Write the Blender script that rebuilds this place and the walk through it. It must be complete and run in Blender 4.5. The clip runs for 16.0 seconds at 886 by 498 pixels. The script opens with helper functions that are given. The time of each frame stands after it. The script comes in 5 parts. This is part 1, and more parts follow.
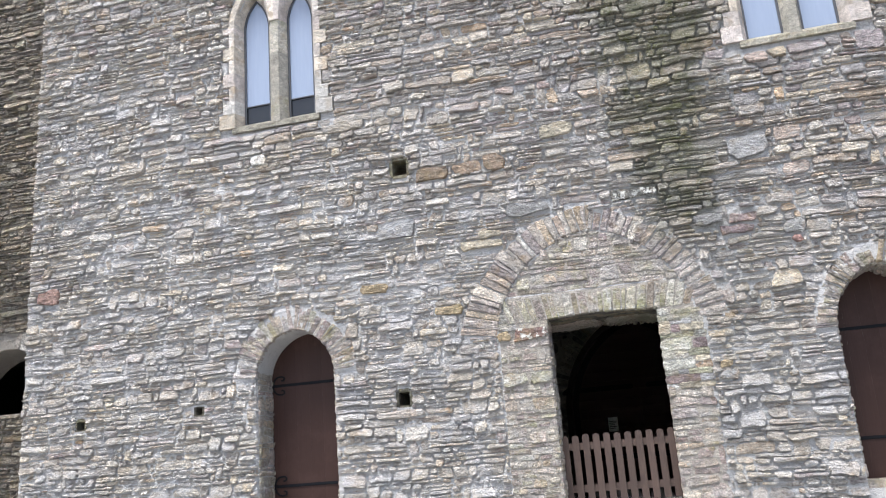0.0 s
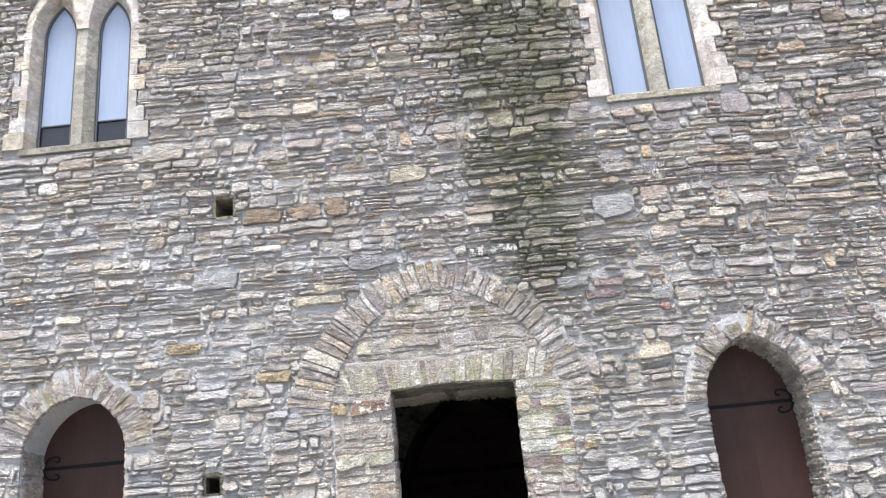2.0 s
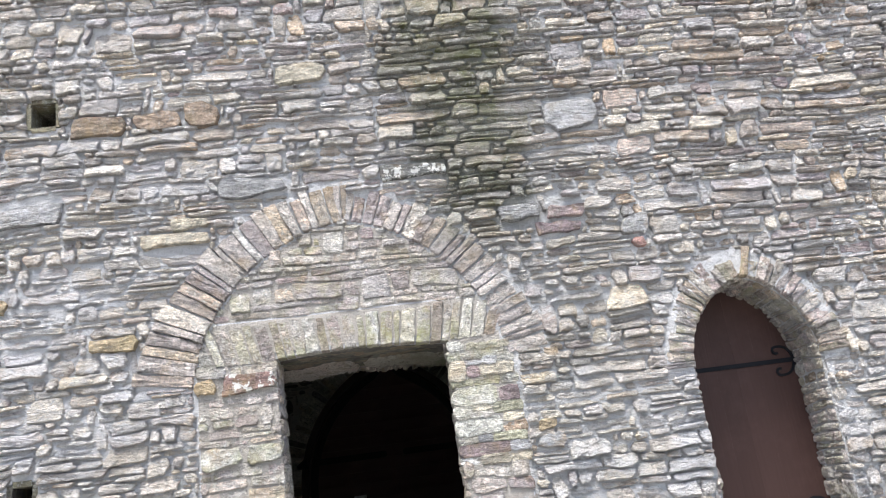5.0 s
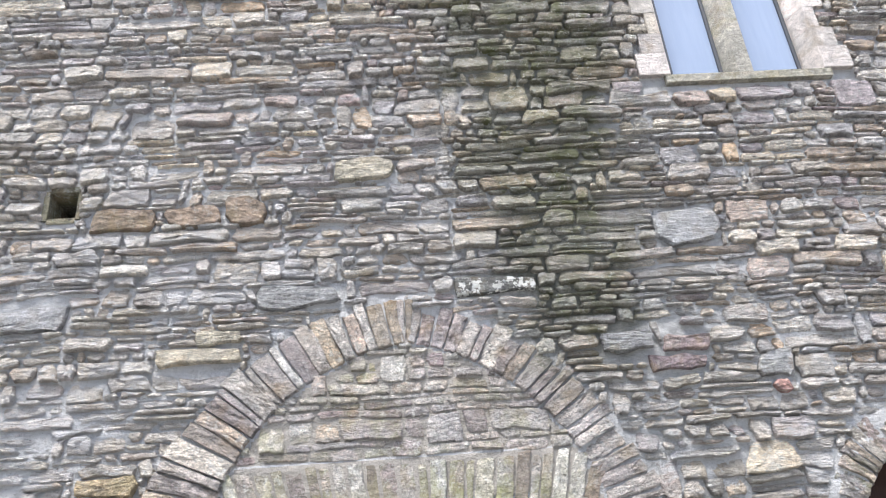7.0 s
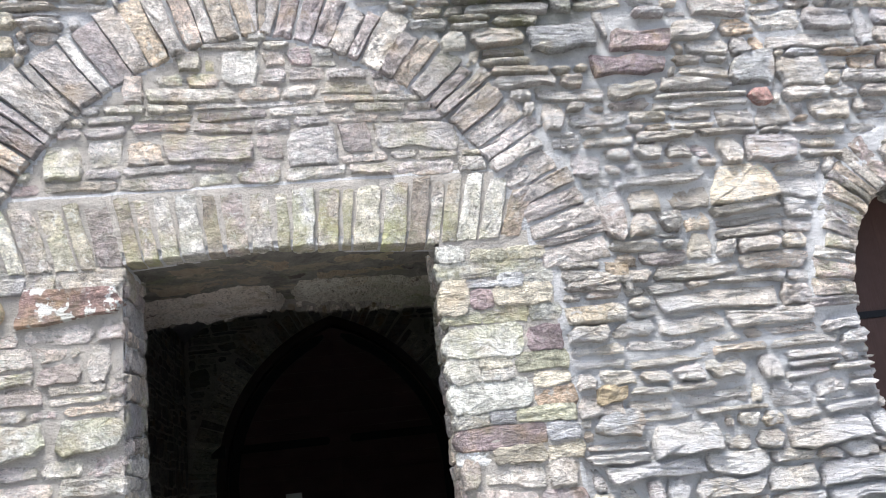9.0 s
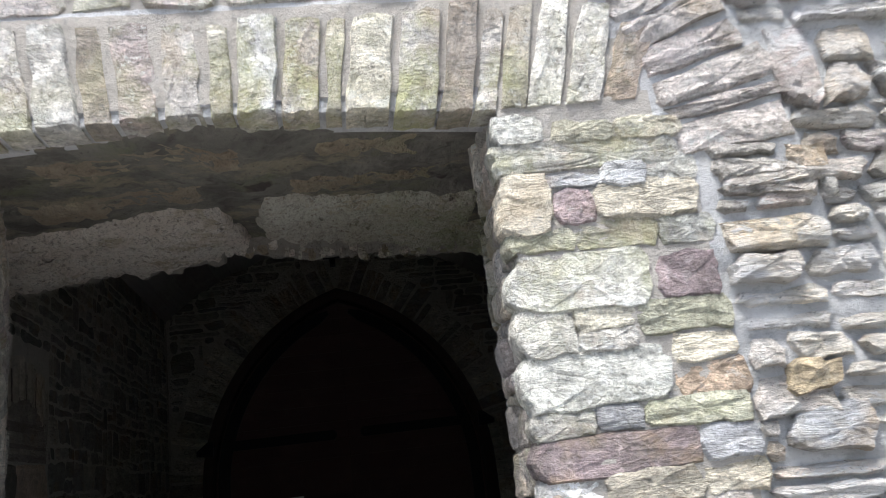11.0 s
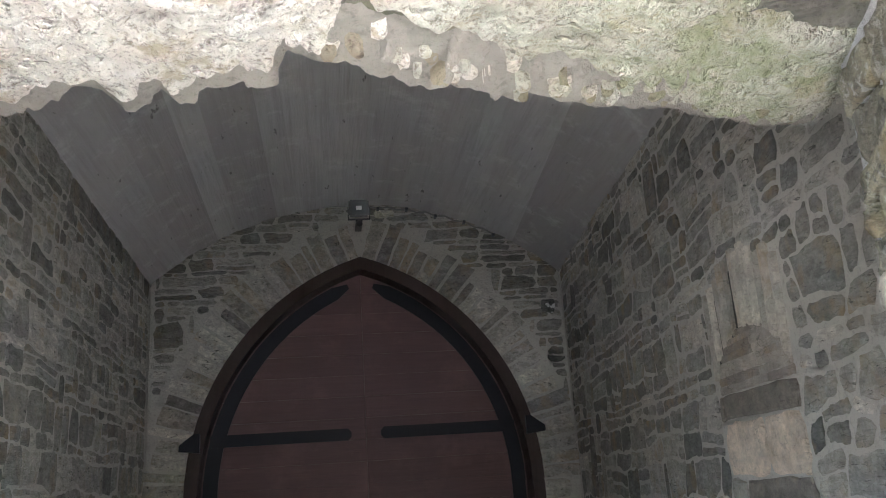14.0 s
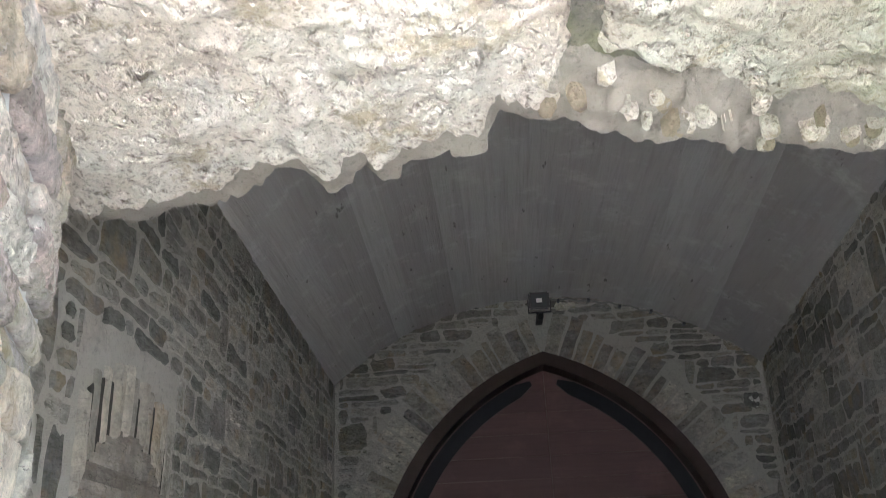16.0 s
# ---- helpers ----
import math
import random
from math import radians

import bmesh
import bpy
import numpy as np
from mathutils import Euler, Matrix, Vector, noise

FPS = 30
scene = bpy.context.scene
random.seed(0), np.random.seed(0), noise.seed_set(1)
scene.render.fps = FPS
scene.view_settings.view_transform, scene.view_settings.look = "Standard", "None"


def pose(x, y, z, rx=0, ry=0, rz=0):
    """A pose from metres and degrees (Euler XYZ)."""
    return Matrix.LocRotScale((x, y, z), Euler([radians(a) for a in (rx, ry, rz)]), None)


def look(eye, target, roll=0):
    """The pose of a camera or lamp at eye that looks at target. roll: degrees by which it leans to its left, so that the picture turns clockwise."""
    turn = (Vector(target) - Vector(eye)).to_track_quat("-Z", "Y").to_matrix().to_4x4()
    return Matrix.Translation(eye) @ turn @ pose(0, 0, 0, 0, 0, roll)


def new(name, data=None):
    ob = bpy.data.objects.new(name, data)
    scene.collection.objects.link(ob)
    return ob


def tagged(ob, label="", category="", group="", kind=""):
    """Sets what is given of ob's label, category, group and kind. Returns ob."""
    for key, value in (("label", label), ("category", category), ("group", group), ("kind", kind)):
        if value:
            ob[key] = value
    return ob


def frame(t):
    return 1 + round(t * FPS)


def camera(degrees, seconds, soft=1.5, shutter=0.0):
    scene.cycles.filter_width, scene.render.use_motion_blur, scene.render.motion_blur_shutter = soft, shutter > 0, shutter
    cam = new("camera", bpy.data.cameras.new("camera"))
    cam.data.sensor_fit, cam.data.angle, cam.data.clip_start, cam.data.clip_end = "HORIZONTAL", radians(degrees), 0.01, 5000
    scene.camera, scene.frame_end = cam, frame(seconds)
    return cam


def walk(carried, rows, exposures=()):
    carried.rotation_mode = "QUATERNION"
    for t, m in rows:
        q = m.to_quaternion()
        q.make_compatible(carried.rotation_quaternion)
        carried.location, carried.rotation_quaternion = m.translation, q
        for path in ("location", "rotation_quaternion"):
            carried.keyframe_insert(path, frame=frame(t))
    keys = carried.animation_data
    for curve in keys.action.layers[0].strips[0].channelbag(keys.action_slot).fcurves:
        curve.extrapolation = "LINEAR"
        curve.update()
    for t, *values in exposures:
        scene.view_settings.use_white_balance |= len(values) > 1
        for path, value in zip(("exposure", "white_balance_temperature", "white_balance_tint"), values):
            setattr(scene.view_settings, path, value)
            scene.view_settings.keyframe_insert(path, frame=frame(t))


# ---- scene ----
cam = camera(56.1, 16.0, soft=1.0, shutter=0.25)
METRES, EYE, TURN = 11.0, 1.5, 13.4
ROWS = [
    (0.0, 0.0, 0.0, 0.0, 1.13, 14.9, 4.24),
    (0.5, -0.0016, 0.0382, 0.0059, 0.04, 16.1, 4.14),
    (1.0, -0.0079, 0.0716, 0.0095, -5.44, 18.25, 2.93),
    (1.5, -0.0083, 0.0989, 0.0089, -10.68, 19.79, 3.65),
    (2.0, -0.0027, 0.137, 0.0139, -10.82, 19.39, 5.14),
    (2.5, -0.0006, 0.1759, 0.0201, -15.28, 18.08, 3.75),
    (3.0, 0.0084, 0.2035, 0.0193, -18.29, 17.99, 4.53),
    (3.5, 0.0196, 0.2389, 0.0253, -17.48, 17.86, 5.85),
    (6.0, 0.0564, 0.4218, 0.0541, -16.72, 16.84, 7.94),
    (6.5, 0.0534, 0.457, 0.0603, -14.27, 22.23, 4.85),
    (7.0, 0.057, 0.4785, 0.0642, -14.62, 28.68, 4.29),
    (7.5, 0.0765, 0.5133, 0.0664, -17.89, 24.82, 5.48),
    (8.0, 0.0872, 0.5527, 0.061, -20.98, 18.26, 5.12),
    (8.5, 0.0998, 0.5848, 0.0605, -20.73, 16.34, 6.26),
    (11.0, 0.1558, 0.7631, 0.078, -19.18, 15.08, 6.89),
    (11.5, 0.1654, 0.7982, 0.0796, -15.92, 15.85, 7.87),
    (12.0, 0.1634, 0.829, 0.0776, -13.54, 15.89, 6.43),
    (12.5, 0.1594, 0.8562, 0.081, -14.63, 15.62, 5.18),
    (13.0, 0.1629, 0.8841, 0.0783, -13.99, 15.5, 4.58),
    (13.5, 0.1629, 0.9045, 0.0795, -12.39, 15.48, 5.04),
    (14.0, 0.1592, 0.9236, 0.081, -20.89, 16.02, 3.75),
    (14.5, 0.1593, 0.9346, 0.0808, -18.64, 17.06, 4.42),
    (15.0, 0.1623, 0.9435, 0.0804, -11.94, 18.67, 3.92),
    (15.5, 0.1582, 0.9494, 0.0818, -9.28, 19.9, 3.17),
    (16.0, 0.1542, 0.948, 0.0847, -9.36, 23.39, 2.22),
]
EXPOSURES = [(0.0, 1.08, 6400, 10), (1.0, 1.35, 6400, 10), (2.0, 1.28, 6400, 10), (2.5, 1.34, 6400, 10), (3.0, 1.06, 6400, 10), (3.5, 1.2, 6400, 10), (6.0, 1.38, 6350, 10), (7.0, 1.26, 6300, 10), (7.5, 1.2, 6250, 10), (8.5, 1.55, 6250, 10), (11.0, 1.6, 6250, 9), (11.5, 1.9, 6250, 9),
             (12.0, 2.75, 6300, 9), (12.5, 4.3, 6350, 9), (13.0, 5.2, 6200, 9), (14.0, 5.75, 6250, 9), (15.0, 6.05, 6250, 8), (15.5, 5.82, 6600, 11), (16.0, 5.68, 6250, 8)]
walk(cam, [(t, pose(0, 0, EYE, 0, 0, TURN) @ pose(METRES * x, METRES * y, METRES * z, 90 + pitch, roll, yaw))
           for t, x, y, z, yaw, pitch, roll in ROWS], EXPOSURES)

# ---- daylight: overcast ----
SUN_UP, SUN_ROUND = radians(72), radians(205)
world = bpy.data.worlds.new("overcast_sky")
scene.world = world
world.use_nodes = True
wt = world.node_tree
sky = wt.nodes.new("ShaderNodeTexSky")
sky.sky_type, sky.sun_disc, sky.sun_elevation, sky.sun_rotation = "NISHITA", False, SUN_UP, SUN_ROUND
sky.air_density, sky.dust_density, sky.ozone_density = 1.0, 4.0, 1.0
wt.links.new(sky.outputs[0], wt.nodes["Background"].inputs[0])
wt.nodes["Background"].inputs[1].default_value = 0.15
sun = new("sun", bpy.data.lights.new("sun", "SUN"))
sun.data.energy, sun.data.angle, sun.data.color = 3.6, radians(25), (1.0, 0.985, 0.96)
sun.matrix_world = look((0, 0, 0), (-math.sin(SUN_ROUND) * math.cos(SUN_UP), -math.cos(SUN_ROUND) * math.cos(SUN_UP), -math.sin(SUN_UP)))


# ---- materials ----
class Nodes:
    """A material's node tree, with short calls."""

    def __init__(self, name, rough=0.85, metal=0.0):
        self.mat = bpy.data.materials.new(name)
        self.mat.use_nodes = True
        self.t = self.mat.node_tree
        self.b = self.t.nodes["Principled BSDF"]
        self.b.inputs["Roughness"].default_value = rough
        self.b.inputs["Metallic"].default_value = metal
        self.geo = self.t.nodes.new("ShaderNodeNewGeometry")
        self.pos = self.geo.outputs["Position"]

    def put(self, socket, v):
        if isinstance(v, bpy.types.NodeSocket):
            self.t.links.new(v, socket)
        else:
            socket.default_value = v

    def stretch(self, sx, sy, sz, by=None):
        n = self.t.nodes.new("ShaderNodeVectorMath")
        n.operation = "MULTIPLY"
        self.t.links.new(by or self.pos, n.inputs[0])
        n.inputs[1].default_value = (sx, sy, sz)
        return n.outputs[0]

    def noise(self, scale, detail=4.0, rough=0.6, vec=None, warp=0.0):
        n = self.t.nodes.new("ShaderNodeTexNoise")
        self.t.links.new(vec or self.pos, n.inputs["Vector"])
        n.inputs["Scale"].default_value, n.inputs["Detail"].default_value = scale, detail
        n.inputs["Roughness"].default_value, n.inputs["Distortion"].default_value = rough, warp
        return n.outputs["Fac"]

    def cells(self, scale, vec=None, part="Color"):
        n = self.t.nodes.new("ShaderNodeTexVoronoi")
        n.feature = "F1" if part == "Color" else "DISTANCE_TO_EDGE"
        self.t.links.new(vec or self.pos, n.inputs["Vector"])
        n.inputs["Scale"].default_value = scale
        return n.outputs[part]

    def shifted(self, amount, scale, by=None):
        """Positions pushed about by noise, so that cells get crooked edges."""
        nz = self.t.nodes.new("ShaderNodeTexNoise")
        self.t.links.new(by or self.pos, nz.inputs["Vector"])
        nz.inputs["Scale"].default_value, nz.inputs["Detail"].default_value = scale, 4.0
        n = self.t.nodes.new("ShaderNodeVectorMath")
        n.operation = "MULTIPLY_ADD"
        self.t.links.new(nz.outputs["Color"], n.inputs[0])
        n.inputs[1].default_value = (amount, amount, amount)
        self.t.links.new(by or self.pos, n.inputs[2])
        return n.outputs[0]

    def math(self, op, a, b=0.0, c=0.0, clamp=False):
        n = self.t.nodes.new("ShaderNodeMath")
        n.operation, n.use_clamp = op, clamp
        for s, v in zip(n.inputs, (a, b, c)):
            self.put(s, v)
        return n.outputs[0]

    def ramp(self, fac, stops, mode="LINEAR"):
        n = self.t.nodes.new("ShaderNodeValToRGB")
        n.color_ramp.interpolation = mode
        els = n.color_ramp.elements
        while len(els) < len(stops):
            els.new(0.5)
        for e, (p, c) in zip(els, stops):
            e.position = p
            e.color = (c, c, c, 1) if isinstance(c, (int, float)) else (*c, 1)
        self.put(n.inputs[0], fac)
        return n.outputs[0]

    def mix(self, fac, a, b, how="MIX"):
        n = self.t.nodes.new("ShaderNodeMix")
        n.data_type, n.blend_type = "RGBA", how
        self.put(n.inputs[0], fac)
        for s, v in ((n.inputs[6], a), (n.inputs[7], b)):
            self.put(s, (*v, 1) if isinstance(v, tuple) else v)
        return n.outputs[2]

    def xyz(self):
        n = self.t.nodes.new("ShaderNodeSeparateXYZ")
        self.t.links.new(self.pos, n.inputs[0])
        return n.outputs

    def chance(self):
        """One random number for each loose piece or piece object."""
        o = self.t.nodes.new("ShaderNodeObjectInfo")
        return self.math("FRACT", self.math("ADD", self.geo.outputs["Random Per Island"], o.outputs["Random"]))

    def bump(self, height, depth, strength=1.0):
        n = self.t.nodes.new("ShaderNodeBump")
        n.inputs["Strength"].default_value, n.inputs["Distance"].default_value = strength, depth
        self.t.links.new(height, n.inputs["Height"])
        self.t.links.new(n.outputs[0], self.b.inputs["Normal"])

    def done(self, colour, rough=None):
        self.put(self.b.inputs["Base Color"], (*colour, 1) if isinstance(colour, tuple) else colour)
        if rough is not None:
            self.put(self.b.inputs["Roughness"], rough)
        return self.mat


def moss_mask(n):
    """The damp green streak that runs down the wall over the arch, wider towards the top, with a tuft at its foot and a faint damp stain beside the arch."""
    x, y, z = n.xyz()
    wobble = n.math("MULTIPLY", n.math("SUBTRACT", n.noise(1.5, 6, 0.7), 0.5), 1.5)
    reach = n.math("MULTIPLY_ADD", n.math("SUBTRACT", z, 4.6), 0.13, 0.62, True)
    off = n.math("ABSOLUTE", n.math("ADD", n.math("SUBTRACT", x, 0.56), wobble))
    wide = n.ramp(n.math("DIVIDE", off, reach), [(0.55, 1.0), (1.0, 0.0)])
    up = n.ramp(n.math("MULTIPLY", z, 0.1), [(0.38, 0.0), (0.45, 1.0)])
    tuft = n.ramp(n.math("ADD", n.math("ADD", n.math("ABSOLUTE", n.math("SUBTRACT", x, 0.74)), n.math("ABSOLUTE", n.math("SUBTRACT", z, 4.44))), n.math("MULTIPLY", wobble, 0.2)), [(0.12, 1.0), (0.42, 0.0)])
    damp = n.math("MULTIPLY", n.ramp(n.math("ADD", n.math("ABSOLUTE", n.math("SUBTRACT", x, 1.15)), n.math("MULTIPLY", wobble, 0.3)), [(0.25, 0.22), (0.75, 0.0)]),
                  n.ramp(n.math("MULTIPLY", z, 0.1), [(0.16, 0.0), (0.26, 1.0)]))
    return n.math("MAXIMUM", n.math("MAXIMUM", n.math("MULTIPLY", wide, up), tuft), damp)


def rubble_material(name, stops, lichen=0.5, moss=True, strata=True, pale=0.0, green=0.0, wash=0.72, force=1.0, speckle=0.8, cracks=0.85, blotch=0.0):
    n = Nodes(name, 0.9)
    r = n.chance()
    base = n.ramp(r, stops, "LINEAR")
    r2 = n.math("FRACT", n.math("MULTIPLY", r, 37.17))
    r3 = n.math("FRACT", n.math("MULTIPLY", r, 91.7))
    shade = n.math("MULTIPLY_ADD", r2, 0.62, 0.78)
    grain = n.noise(40, 8, 0.74)
    grit = n.noise(135, 4, 0.8)
    bands = n.noise(9, 7, 0.75, n.stretch(1.0, 1.0, 4.5), 1.2) if strata else n.noise(11, 6, 0.72, n.stretch(1.0, 1.0, 1.8), 0.4)
    patch = n.noise(7.5, 3, 0.55)
    both = n.math("MULTIPLY", n.math("MAXIMUM", n.math("MULTIPLY_ADD", bands, 2.3 * force, 1 - 1.15 * force), 0.3), n.math("MAXIMUM", n.math("MULTIPLY_ADD", grain, (1.7 if strata else 2.6) * force, 1 - (0.85 if strata else 1.3) * force), 0.3))
    both = n.math("MULTIPLY", both, n.math("MAXIMUM", n.math("MULTIPLY_ADD", grit, 1.1 * force, 1.0 - 0.55 * force), 0.4))
    both = n.math("MULTIPLY", both, n.math("MULTIPLY_ADD", patch, 1.0, 0.5))
    # the split face: flakes of their own tone with a few open cracks between them
    chips = n.shifted(0.11, 11, n.stretch(1.0, 1.0, 2.6 if strata else 1.3))
    flake = n.math("MULTIPLY_ADD", n.cells(15, chips), 0.55 * force, 1 - 0.275 * force)
    seam = n.math("MULTIPLY", n.ramp(n.cells(15, chips, "Distance"), [(0.015, 1.0), (0.05, 0.0)]), n.ramp(n.noise(9, 3), [(0.50, 0.0), (0.60, 1.0)]))
    both = n.math("MULTIPLY", n.math("MULTIPLY", both, flake), n.math("MULTIPLY_ADD", seam, -0.45 if strata else -0.25, 1.0))
    tone = n.t.nodes.new("ShaderNodeCombineColor")
    for s in tone.inputs:
        n.put(s, n.math("MULTIPLY", both, shade))
    colour = n.mix(1.0, base, tone.outputs[0], "MULTIPLY")
    rust = n.math("MULTIPLY", n.ramp(n.noise(5.5, 4, 0.6), [(0.50, 0.0), (0.66, 0.62)]), r3)
    colour = n.mix(rust, colour, (0.42, 0.29, 0.15))
    crack = n.ramp(n.noise(16, 6, 0.7, n.stretch(0.7, 0.7, 3.6) if strata else n.stretch(0.8, 0.8, 2.0), 1.2), [(0.36, cracks), (0.40, 0.0)])
    colour = n.mix(crack, colour, (0.07, 0.065, 0.06))
    # old limewash, most of it low on the wall and west of the gate
    x, y, z = n.xyz()
    if wash:
        low = n.ramp(n.math("MULTIPLY", n.math("ADD", z, n.math("MULTIPLY", x, 0.5)), 0.1), [(0.30, 1.0), (0.66, 0.22)])
        lime = n.math("MULTIPLY", n.ramp(n.noise(3.4, 7, 0.75), [(0.35, 0.0), (0.53, wash)]), low)
        colour = n.mix(lime, colour, n.mix(n.ramp(n.noise(1.7, 4), [(0.42, 0.0), (0.6, 1.0)]), (0.76, 0.70, 0.61), (0.72, 0.72, 0.74)))
    if lichen:
        spots = n.ramp(n.noise(19, 7, 0.72), [(0.55, 0.0), (0.59, lichen)])
        colour = n.mix(n.math("MULTIPLY", spots, n.math("MULTIPLY_ADD", r2, 0.9, 0.1)), colour, (0.72, 0.72, 0.68))
        pits = n.ramp(n.noise(65, 6, 0.8), [(0.36, speckle), (0.43, 0.0)])
        colour = n.mix(pits, colour, (0.09, 0.085, 0.075))
    if blotch:
        colour = n.mix(n.ramp(n.noise(17, 5, 0.6), [(0.535, 0.0), (0.56, blotch)]), colour, (0.80, 0.80, 0.76))
    if strata and moss:
        smear = n.ramp(n.noise(6.5, 7, 0.75, n.stretch(1.0, 1.0, 2.2), 0.5), [(0.57, 0.0), (0.61, 0.8)])
        colour = n.mix(smear, colour, n.mix(n.noise(30, 5, 0.7), (0.56, 0.56, 0.56), (0.74, 0.735, 0.73)))
    if green:
        film = n.math("MULTIPLY", n.ramp(n.noise(4.5, 6, 0.75), [(0.46, 0.0), (0.64, green)]), n.math("MULTIPLY_ADD", r3, 0.9, 0.1))
        colour = n.mix(film, colour, (0.42, 0.42, 0.20))
    if moss:
        m = moss_mask(n)
        patchy = n.math("MULTIPLY", n.math("MULTIPLY", m, n.math("MULTIPLY_ADD", r3, 0.35, 0.65)), n.ramp(n.noise(4.2, 6, 0.72), [(0.32, 0.45), (0.52, 1.0)]))
        colour = n.mix(patchy, colour, n.mix(n.ramp(n.noise(5, 4), [(0.4, 0.0), (0.6, 1.0)]), (0.12, 0.13, 0.045), (0.22, 0.21, 0.155)))
        far = n.math("MULTIPLY", m, n.ramp(n.noise(26, 6, 0.8), [(0.57, 0.0), (0.62, 0.75)]))
        colour = n.mix(far, colour, (0.62, 0.62, 0.56))
    height = n.math("ADD", n.math("ADD", n.math("MULTIPLY", bands, 1.4), n.math("MULTIPLY", grain, 0.9)), n.math("MULTIPLY", grit, 0.3))
    height = n.math("ADD", height, n.math("MULTIPLY_ADD", flake, 0.9, n.math("MULTIPLY", seam, -0.3 if strata else -0.12)))
    n.bump(height, 0.075, 1.0)
    return n.done(colour)


FACE_STOPS = [(0.0, (0.40, 0.385, 0.39)), (0.10, (0.62, 0.57, 0.50)), (0.20, (0.29, 0.265, 0.265)), (0.30, (0.70, 0.62, 0.50)),
              (0.40, (0.47, 0.45, 0.47)), (0.48, (0.40, 0.31, 0.31)), (0.56, (0.68, 0.57, 0.41)), (0.64, (0.45, 0.44, 0.46)),
              (0.72, (0.50, 0.36, 0.23)), (0.79, (0.33, 0.31, 0.31)), (0.86, (0.58, 0.54, 0.51)), (0.93, (0.42, 0.34, 0.29)), (1.0, (0.72, 0.69, 0.64))]
STONE = rubble_material("weathered_slate_rubble", FACE_STOPS, force=1.2)
# set-back wall's rubble: the shade of its corner recess is put into the colour
SHADED_RUBBLE = rubble_material("shaded_rubble", [(0.0, (0.27, 0.26, 0.23)), (0.3, (0.45, 0.39, 0.32)), (0.6, (0.22, 0.20, 0.19)), (0.8, (0.41, 0.34, 0.27)), (1.0, (0.54, 0.50, 0.43))], 0.3, moss=False, wash=0, green=0.3)
INFILL = rubble_material("paler_infill_rubble", [(0.0, (0.41, 0.36, 0.30)), (0.18, (0.48, 0.44, 0.40)), (0.34, (0.29, 0.21, 0.21)), (0.46, (0.45, 0.38, 0.35)), (0.58, (0.39, 0.30, 0.21)), (0.68, (0.46, 0.41, 0.39)),
                                                (0.8, (0.24, 0.20, 0.20)), (1.0, (0.50, 0.48, 0.44))], 0.7, moss=False, strata=False, green=0.5, wash=0.3, force=1.3)
VOUSSOIR = rubble_material("arch_ring_slate", [(0.0, (0.38, 0.32, 0.31)), (0.22, (0.54, 0.49, 0.44)), (0.40, (0.33, 0.27, 0.27)), (0.58, (0.50, 0.46, 0.42)), (0.72, (0.40, 0.34, 0.34)),
                                              (0.85, (0.44, 0.33, 0.21)), (1.0, (0.52, 0.50, 0.47))], 0.6, strata=False, force=1.25, wash=0.25)
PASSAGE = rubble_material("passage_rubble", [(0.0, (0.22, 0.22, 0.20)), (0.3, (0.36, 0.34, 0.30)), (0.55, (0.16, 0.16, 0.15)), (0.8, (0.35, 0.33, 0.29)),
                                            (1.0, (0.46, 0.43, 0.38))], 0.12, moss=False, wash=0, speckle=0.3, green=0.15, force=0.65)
LINTEL = rubble_material("lintel_stones", [(0.0, (0.40, 0.38, 0.34)), (0.2, (0.54, 0.53, 0.51)), (0.36, (0.27, 0.21, 0.20)), (0.48, (0.44, 0.42, 0.32)), (0.6, (0.50, 0.47, 0.39)),
                                           (0.74, (0.32, 0.24, 0.18)), (0.84, (0.43, 0.40, 0.37)), (1.0, (0.54, 0.52, 0.47))], 0.85, moss=False, strata=False, green=0.9, wash=0.2, force=1.3)
DRESSED = rubble_material("passage_dressed_stone", [(0.0, (0.44, 0.42, 0.36)), (0.35, (0.52, 0.49, 0.43)), (0.6, (0.22, 0.21, 0.20)), (0.75, (0.47, 0.43, 0.36)), (1.0, (0.34, 0.32, 0.29))], 0.12, moss=False, strata=False, wash=0, force=0.6, speckle=0.3)
NICHE = rubble_material("buff_niche_stone", [(0.0, (0.46, 0.43, 0.36)), (0.5, (0.54, 0.48, 0.40)), (0.8, (0.34, 0.33, 0.28)), (1.0, (0.50, 0.46, 0.40))], 0.12, moss=False, strata=False, wash=0, force=0.6, speckle=0.3)
FREESTONE = rubble_material("pale_dressed_freestone", [(0.0, (0.66, 0.59, 0.49)), (0.3, (0.76, 0.71, 0.66)), (0.6, (0.68, 0.60, 0.56)), (0.8, (0.63, 0.62, 0.59)),
                                                      (1.0, (0.80, 0.77, 0.73))], 0.2, moss=False, strata=False, wash=0, force=0.35, speckle=0.12, cracks=0.1)


MULLION = rubble_material("green_stained_mullion_stone", [(0.0, (0.49, 0.47, 0.40)), (0.5, (0.62, 0.59, 0.52)), (1.0, (0.42, 0.40, 0.35))], 0.3, moss=False, strata=False, wash=0, force=0.6, speckle=0.3, cracks=0.2, green=0.5)
SILL = rubble_material("lichened_sill_stone", [(0.0, (0.46, 0.43, 0.36)), (1.0, (0.38, 0.36, 0.30))], 0.4, moss=False, strata=False, wash=0, force=0.8, speckle=0.5, cracks=0.3, green=0.5)
